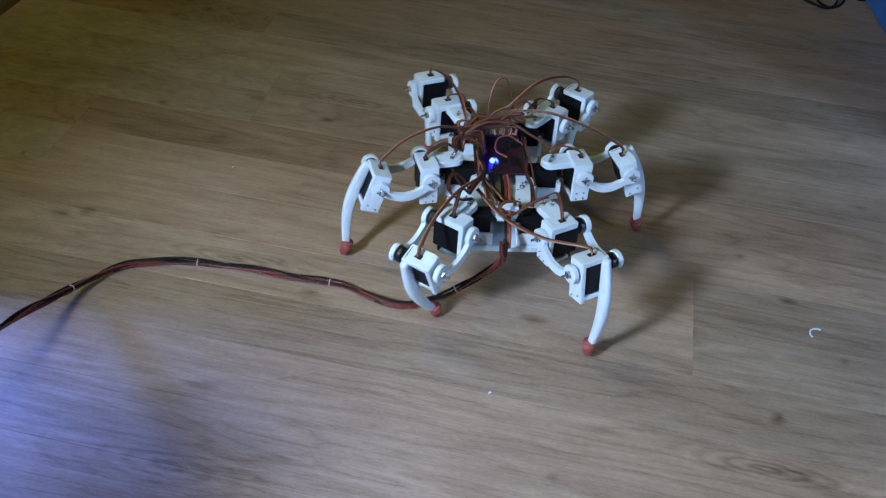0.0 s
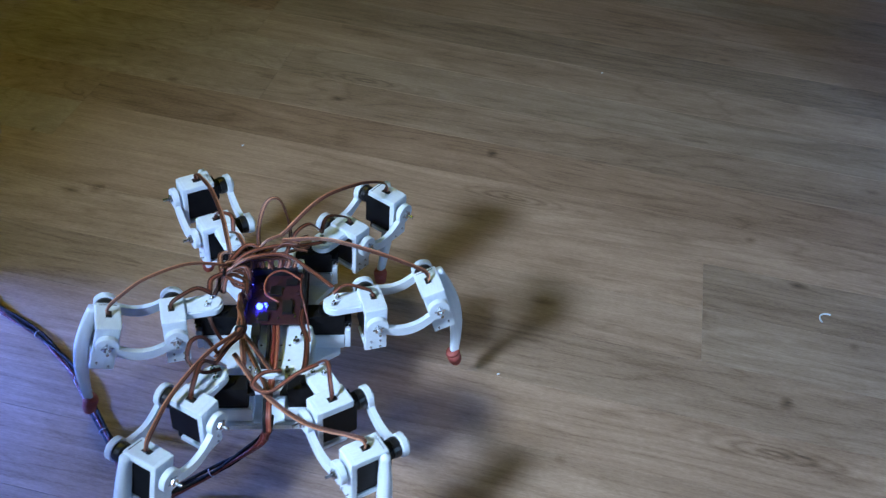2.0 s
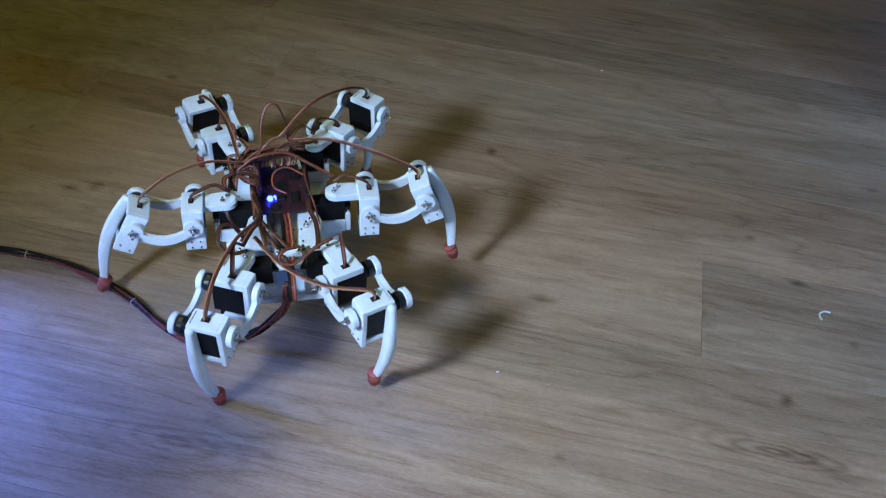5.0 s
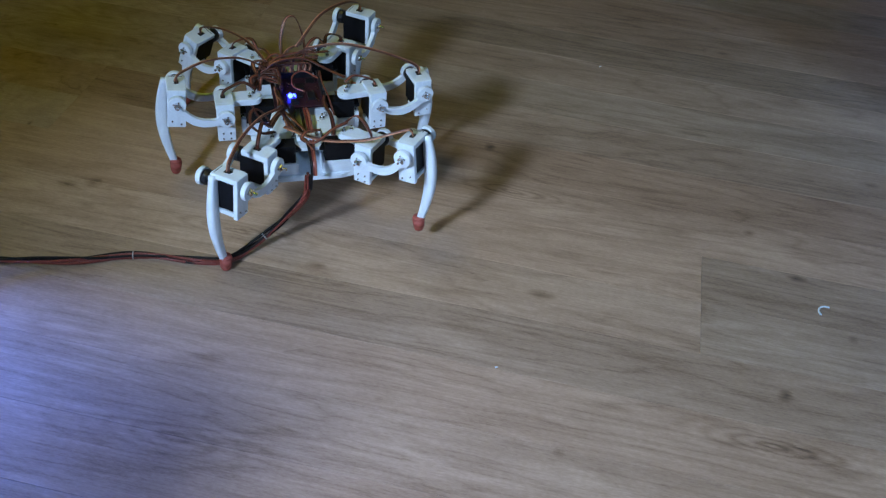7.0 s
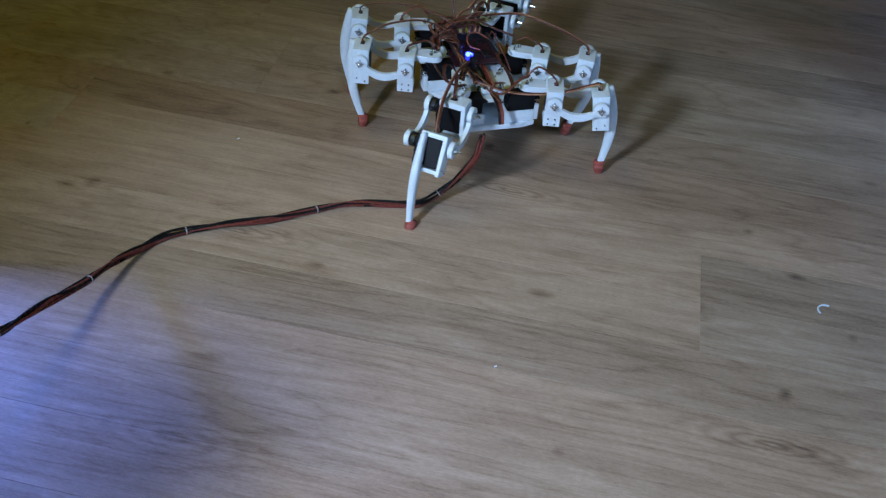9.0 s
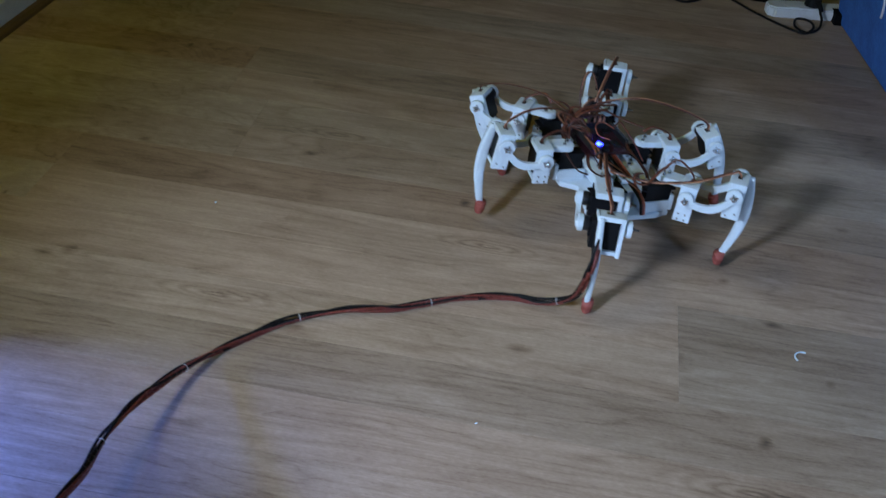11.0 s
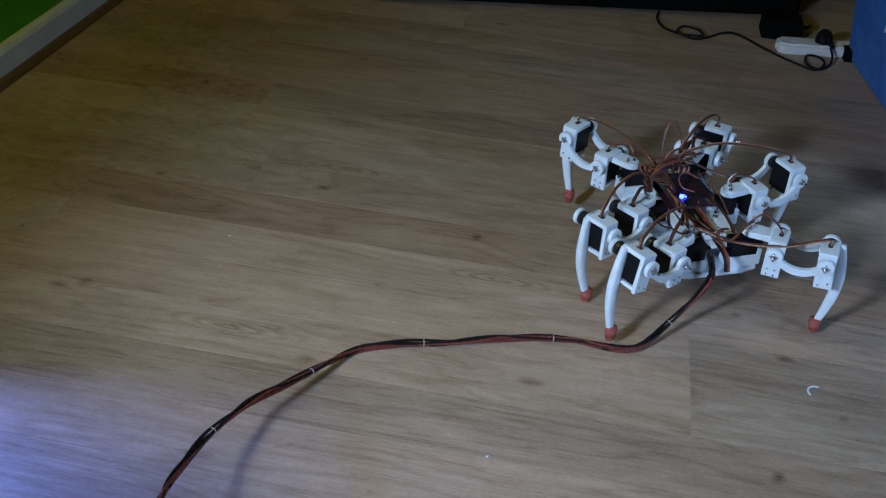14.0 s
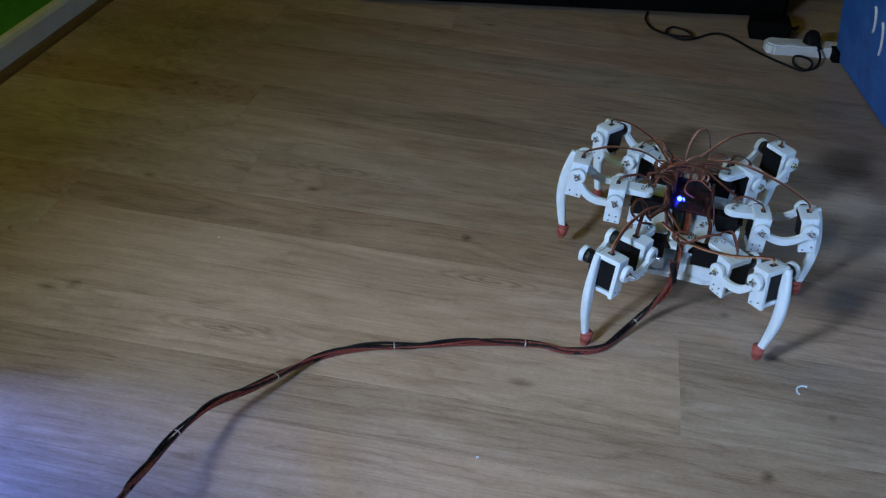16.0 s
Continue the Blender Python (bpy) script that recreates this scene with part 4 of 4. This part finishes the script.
    posture(16, (0.1648, 1.3052, 0.0781, -0.1, 0.6, -4.6), (22, 3, -84), (1, 27, -85), (13, 9, -88), (1, 22, -84), (10, 8, -82), (3, 19, -88))

    def same(t, src):
        rows.append((t, next(r for u, r in rows if u == src)))

    def stride(t, src):
        # a step of the same gait, on the straight way between the two stretches
        rows.append((t, next(r for u, r in rows if u == src)))
        strides.append(t)

    strides = []
    for t, src in ((2.2, 2.5), (3.3, 3.0), (11.4, 11.5), (13.6, 13.5), (13.0, 12.5)):
        same(t, src)
    for t, src in ((5.0, 8.0), (5.5, 7.5), (6.0, 8.0), (6.5, 8.0), (9.0, 7.5), (9.5, 8.0), (10.0, 7.5), (10.5, 8.0)):
        stride(t, src)
    rows.sort(key=lambda r: r[0])
    known = [(t, r) for t, r in rows if t not in strides]
    full = []
    for t, r in rows:
        r = r.copy()
        if t in strides:
            for c in range(6):
                r[c] = np.interp(t, [u for u, _ in known], [q[c] for _, q in known])
        full.append((t, r))
    # lift the swinging three of the six between two steps
    key = []
    for (t0, a), (t1, b) in zip(full, full[1:]):
        key.append((t0, a))
        if t1 - t0 > 0.3:
            mid = (a + b) / 2
            change = b[9] - a[9]
            for i in range(6):
                swing = (i in (1, 3, 5)) == (change < 0)
                if swing and abs(b[6 + 3 * i] - a[6 + 3 * i]) > 12:
                    mid[7 + 3 * i] += min(16.0, abs(b[6 + 3 * i] - a[6 + 3 * i]) * 0.4)
            key.append(((t0 + t1) / 2, mid))
    key.append(full[-1])

    walk(robot, [(t, Matrix.Translation(r[:3]) @ pose(0, 0, 0, 0, 0, r[5]) @ pose(0, 0, 0, r[3]) @ pose(0, 0, 0, 0, r[4])) for t, r in key])
    for i, (name, (x, y, nominal, m)) in enumerate(LEGS.items()):
        tracks = [[], [], [], [], []]
        for t, r in key:
            a, b, g = r[6 + 3 * i:9 + 3 * i]
            hip = pose(x, y, 0, 0, 0, nominal + a)
            thigh = hip @ pose(LC, 0, ZF, 0, -b, 0)
            shin = thigh @ pose(LF, 0, 0, 0, b, 0) @ pose(0, 0, 0, 0, -g, 0)
            slot = shin @ Vector((-0.0178, m * 0.005, 0))
            goal = Vector(GOALS[name])
            d = (goal - slot).normalized()
            side = Vector((0, 0, 1)).cross(d).normalized()
            up = d.cross(side)
            turn = Matrix((d, side, up)).transposed().to_4x4()
            for k, q in enumerate((hip, thigh @ pose(0, m * HS, 0), thigh @ pose(0, -m * HS, 0), shin, Matrix.Translation(slot) @ turn)):
                tracks[k].append((t, q))
        for ob, tr in zip(legs[name], tracks):
            walk(ob, tr)

    lay(0, (-0.075, 0.985, 0.125), (-0.077, 0.994, 0.085), (-0.115, 1.003, 0.035), (-0.154, 0.984, 0.010), (-0.201, 0.961, 0.007), (-0.249, 0.968, 0.007), (-0.283, 0.977, 0.007), (-0.344, 0.972, 0.007), (-0.429, 0.966, 0.007), (-0.496, 0.955, 0.007), (-0.556, 0.928, 0.007), (-0.588, 0.871, 0.014), (-0.598, 0.799, 0.040), (-0.597, 0.712, 0.075))
    lay(0.5, (-0.126, 0.957, 0.125), (-0.120, 0.941, 0.085), (-0.146, 0.925, 0.035), (-0.186, 0.886, 0.010), (-0.227, 0.853, 0.007), (-0.269, 0.850, 0.007), (-0.304, 0.866, 0.007), (-0.355, 0.882, 0.007), (-0.409, 0.886, 0.007), (-0.457, 0.890, 0.007), (-0.503, 0.877, 0.027), (-0.547, 0.849, 0.047), (-0.582, 0.797, 0.067), (-0.609, 0.728, 0.087))
    lay(1, (-0.172, 0.801, 0.125), (-0.175, 0.815, 0.085), (-0.208, 0.818, 0.035), (-0.247, 0.792, 0.010), (-0.274, 0.767, 0.007), (-0.306, 0.762, 0.007), (-0.339, 0.775, 0.007), (-0.371, 0.799, 0.007), (-0.409, 0.821, 0.007), (-0.456, 0.827, 0.007), (-0.503, 0.830, 0.007), (-0.558, 0.824, 0.027), (-0.596, 0.804, 0.047), (-0.650, 0.777, 0.067))
    lay(1.5, (-0.209, 0.730, 0.125), (-0.213, 0.735, 0.085), (-0.243, 0.729, 0.035), (-0.279, 0.701, 0.010), (-0.312, 0.682, 0.007), (-0.345, 0.682, 0.007), (-0.384, 0.708, 0.007), (-0.417, 0.734, 0.007), (-0.464, 0.757, 0.007), (-0.527, 0.781, 0.007), (-0.606, 0.801, 0.007), (-0.679, 0.795, 0.007))
    lay(2, (-0.248, 0.606, 0.125), (-0.256, 0.609, 0.085), (-0.297, 0.606, 0.035), (-0.335, 0.584, 0.010), (-0.362, 0.561, 0.007), (-0.398, 0.575, 0.007), (-0.431, 0.611, 0.007), (-0.469, 0.645, 0.007), (-0.514, 0.690, 0.007), (-0.581, 0.732, 0.007), (-0.655, 0.761, 0.007))
    lay(2.5, (-0.249, 0.602, 0.125), (-0.258, 0.607, 0.085), (-0.298, 0.611, 0.035), (-0.340, 0.588, 0.010), (-0.367, 0.559, 0.007), (-0.397, 0.563, 0.007), (-0.420, 0.578, 0.007), (-0.461, 0.609, 0.007), (-0.503, 0.640, 0.007), (-0.562, 0.688, 0.007), (-0.629, 0.722, 0.007))
    lay(3, (-0.247, 0.603, 0.125), (-0.256, 0.609, 0.085), (-0.299, 0.611, 0.035), (-0.339, 0.590, 0.010), (-0.365, 0.560, 0.007), (-0.392, 0.557, 0.007), (-0.414, 0.570, 0.007), (-0.449, 0.601, 0.007), (-0.501, 0.640, 0.007), (-0.556, 0.682, 0.007), (-0.639, 0.736, 0.007))
    lay(3.5, (-0.250, 0.601, 0.125), (-0.259, 0.607, 0.085), (-0.299, 0.609, 0.035), (-0.341, 0.588, 0.010), (-0.368, 0.559, 0.007), (-0.402, 0.563, 0.007), (-0.444, 0.589, 0.007), (-0.491, 0.629, 0.007), (-0.545, 0.671, 0.007), (-0.626, 0.715, 0.007))
    lay(4, (-0.246, 0.594, 0.125), (-0.256, 0.603, 0.085), (-0.297, 0.609, 0.035), (-0.340, 0.588, 0.010), (-0.372, 0.563, 0.007), (-0.415, 0.587, 0.007), (-0.467, 0.630, 0.007), (-0.505, 0.657, 0.007), (-0.572, 0.704, 0.007), (-0.641, 0.741, 0.007))
    lay(4.5, (-0.285, 0.740, 0.125), (-0.289, 0.744, 0.085), (-0.323, 0.752, 0.035), (-0.358, 0.749, 0.010), (-0.396, 0.741, 0.007), (-0.454, 0.764, 0.007), (-0.501, 0.802, 0.007), (-0.551, 0.834, 0.007), (-0.624, 0.861, 0.007), (-0.696, 0.861, 0.007), (-0.757, 0.851, 0.007))
    lay(7, (-0.336, 0.982, 0.125), (-0.342, 0.986, 0.085), (-0.379, 0.977, 0.035), (-0.408, 0.949, 0.010), (-0.428, 0.922, 0.007), (-0.468, 0.906, 0.007), (-0.540, 0.893, 0.007), (-0.614, 0.855, 0.007), (-0.682, 0.818, 0.020))
    lay(7.5, (-0.325, 1.064, 0.125), (-0.333, 1.060, 0.085), (-0.364, 1.058, 0.035), (-0.388, 1.024, 0.010), (-0.421, 0.984, 0.007), (-0.478, 0.966, 0.007), (-0.518, 0.947, 0.007), (-0.616, 0.903, 0.007), (-0.693, 0.836, 0.020))
    lay(8, (-0.265, 1.115, 0.125), (-0.274, 1.116, 0.085), (-0.306, 1.121, 0.035), (-0.330, 1.092, 0.010), (-0.350, 1.052, 0.007), (-0.409, 1.035, 0.007), (-0.463, 1.005, 0.007), (-0.523, 0.958, 0.007), (-0.566, 0.930, 0.007), (-0.614, 0.899, 0.007), (-0.647, 0.859, 0.007), (-0.659, 0.781, 0.020))
    lay(8.5, (-0.193, 1.155, 0.125), (-0.200, 1.160, 0.085), (-0.234, 1.161, 0.035), (-0.265, 1.128, 0.010), (-0.302, 1.112, 0.007), (-0.362, 1.090, 0.007), (-0.414, 1.051, 0.007), (-0.464, 1.009, 0.007), (-0.515, 0.978, 0.007), (-0.562, 0.941, 0.007), (-0.579, 0.910, 0.007), (-0.584, 0.851, 0.027), (-0.583, 0.788, 0.047), (-0.586, 0.737, 0.067), (-0.586, 0.687, 0.087))
    lay(11, (0.053, 1.102, 0.125), (0.050, 1.079, 0.085), (0.035, 1.083, 0.035), (-0.005, 1.089, 0.010), (-0.052, 1.091, 0.007), (-0.126, 1.063, 0.007), (-0.196, 1.023, 0.007), (-0.267, 0.996, 0.007), (-0.331, 0.953, 0.007), (-0.383, 0.887, 0.007), (-0.411, 0.815, 0.027), (-0.425, 0.742, 0.047), (-0.427, 0.669, 0.067), (-0.415, 0.603, 0.087), (-0.408, 0.550, 0.107))
    lay(11.5, (0.167, 1.140, 0.125), (0.173, 1.138, 0.085), (0.151, 1.133, 0.035), (0.118, 1.104, 0.010), (0.085, 1.083, 0.007), (0.043, 1.079, 0.007), (0.011, 1.084, 0.007), (-0.058, 1.074, 0.007), (-0.131, 1.045, 0.007), (-0.203, 1.016, 0.007), (-0.262, 0.976, 0.007), (-0.305, 0.895, 0.027), (-0.339, 0.814, 0.047), (-0.356, 0.725, 0.067), (-0.354, 0.652, 0.087), (-0.345, 0.589, 0.107))
    lay(12, (0.178, 1.180, 0.125), (0.186, 1.171, 0.085), (0.150, 1.147, 0.035), (0.110, 1.109, 0.010), (0.080, 1.095, 0.007), (0.010, 1.095, 0.007), (-0.051, 1.083, 0.007), (-0.139, 1.044, 0.007), (-0.211, 1.017, 0.007), (-0.252, 0.995, 0.007), (-0.275, 0.967, 0.007), (-0.309, 0.887, 0.027), (-0.344, 0.807, 0.047), (-0.359, 0.716, 0.067), (-0.356, 0.643, 0.087), (-0.347, 0.607, 0.107))
    lay(13.5, (0.177, 1.183, 0.125), (0.186, 1.174, 0.085), (0.150, 1.151, 0.035), (0.109, 1.112, 0.010), (0.080, 1.098, 0.007), (0.009, 1.098, 0.007), (-0.052, 1.085, 0.007), (-0.140, 1.046, 0.007), (-0.212, 1.018, 0.007), (-0.253, 0.996, 0.007), (-0.276, 0.968, 0.007), (-0.310, 0.887, 0.027), (-0.344, 0.807, 0.047), (-0.359, 0.715, 0.067), (-0.357, 0.642, 0.087), (-0.347, 0.606, 0.107))
    lay(14.5, (0.186, 1.182, 0.125), (0.195, 1.180, 0.085), (0.169, 1.166, 0.035), (0.126, 1.102, 0.010), (0.089, 1.079, 0.007), (0.031, 1.081, 0.007), (-0.048, 1.065, 0.007), (-0.120, 1.034, 0.007), (-0.193, 1.012, 0.007), (-0.248, 0.984, 0.007), (-0.286, 0.911, 0.027), (-0.335, 0.810, 0.047), (-0.354, 0.727, 0.067), (-0.352, 0.641, 0.087), (-0.342, 0.605, 0.107))
    lay(15.5, (0.181, 1.139, 0.125), (0.180, 1.141, 0.085), (0.156, 1.139, 0.035), (0.120, 1.100, 0.010), (0.084, 1.072, 0.007), (0.034, 1.070, 0.007), (0.006, 1.074, 0.007), (-0.062, 1.060, 0.007), (-0.135, 1.032, 0.007), (-0.207, 1.007, 0.007), (-0.260, 0.972, 0.007), (-0.298, 0.901, 0.027), (-0.342, 0.808, 0.047), (-0.357, 0.724, 0.067), (-0.356, 0.641, 0.087), (-0.347, 0.604, 0.107))
    lay(16, (0.147, 1.152, 0.125), (0.153, 1.156, 0.085), (0.133, 1.164, 0.035), (0.100, 1.127, 0.010), (0.072, 1.088, 0.007), (0.027, 1.069, 0.007), (-0.012, 1.072, 0.007), (-0.088, 1.056, 0.007), (-0.164, 1.025, 0.007), (-0.239, 0.999, 0.007), (-0.290, 0.960, 0.007), (-0.335, 0.873, 0.027), (-0.370, 0.800, 0.047), (-0.381, 0.720, 0.067), (-0.381, 0.642, 0.087), (-0.374, 0.601, 0.107))

    lines = []
    for t, pts in cable_rows:
        far = pts[-1] + (pts[-1] - pts[-2]).normalized() * 0.9 + Vector((0, 0, 0.05))
        dense = smooth_line(pts, 10)
        dense += [pts[-1].lerp(far, k / 40) for k in range(1, 41)]
        s = [0.0]
        for a, b in zip(dense, dense[1:]):
            s.append(s[-1] + (b - a).length)
        D = np.array([tuple(v) for v in dense])
        lines.append((t, lambda u, D=D, s=s: Vector([np.interp(u, s, D[:, c]) for c in range(3)])))
    # between two lays far apart in time the whole curve is blended
    filled = []
    for (t, at), (t2, at2) in zip(lines, lines[1:]):
        filled.append((t, at))
        n = int((t2 - t) / 0.45)
        for k in range(1, n):
            w = k / n
            filled.append((t + (t2 - t) * w, lambda u, a=at, b=at2, w=w: a(u).lerp(b(u), w)))
    filled.append(lines[-1])
    for i, p in enumerate(pieces):
        tr = []
        for t, at in filled:
            a, b = at(i * STEP), at((i + 1) * STEP)
            d = (b - a).normalized()
            side = Vector((0, 0, 1)).cross(d).normalized()
            tr.append((t, Matrix.Translation(a) @ Matrix((d, side, d.cross(side))).transposed().to_4x4()))
        walk(p, tr)


motions()
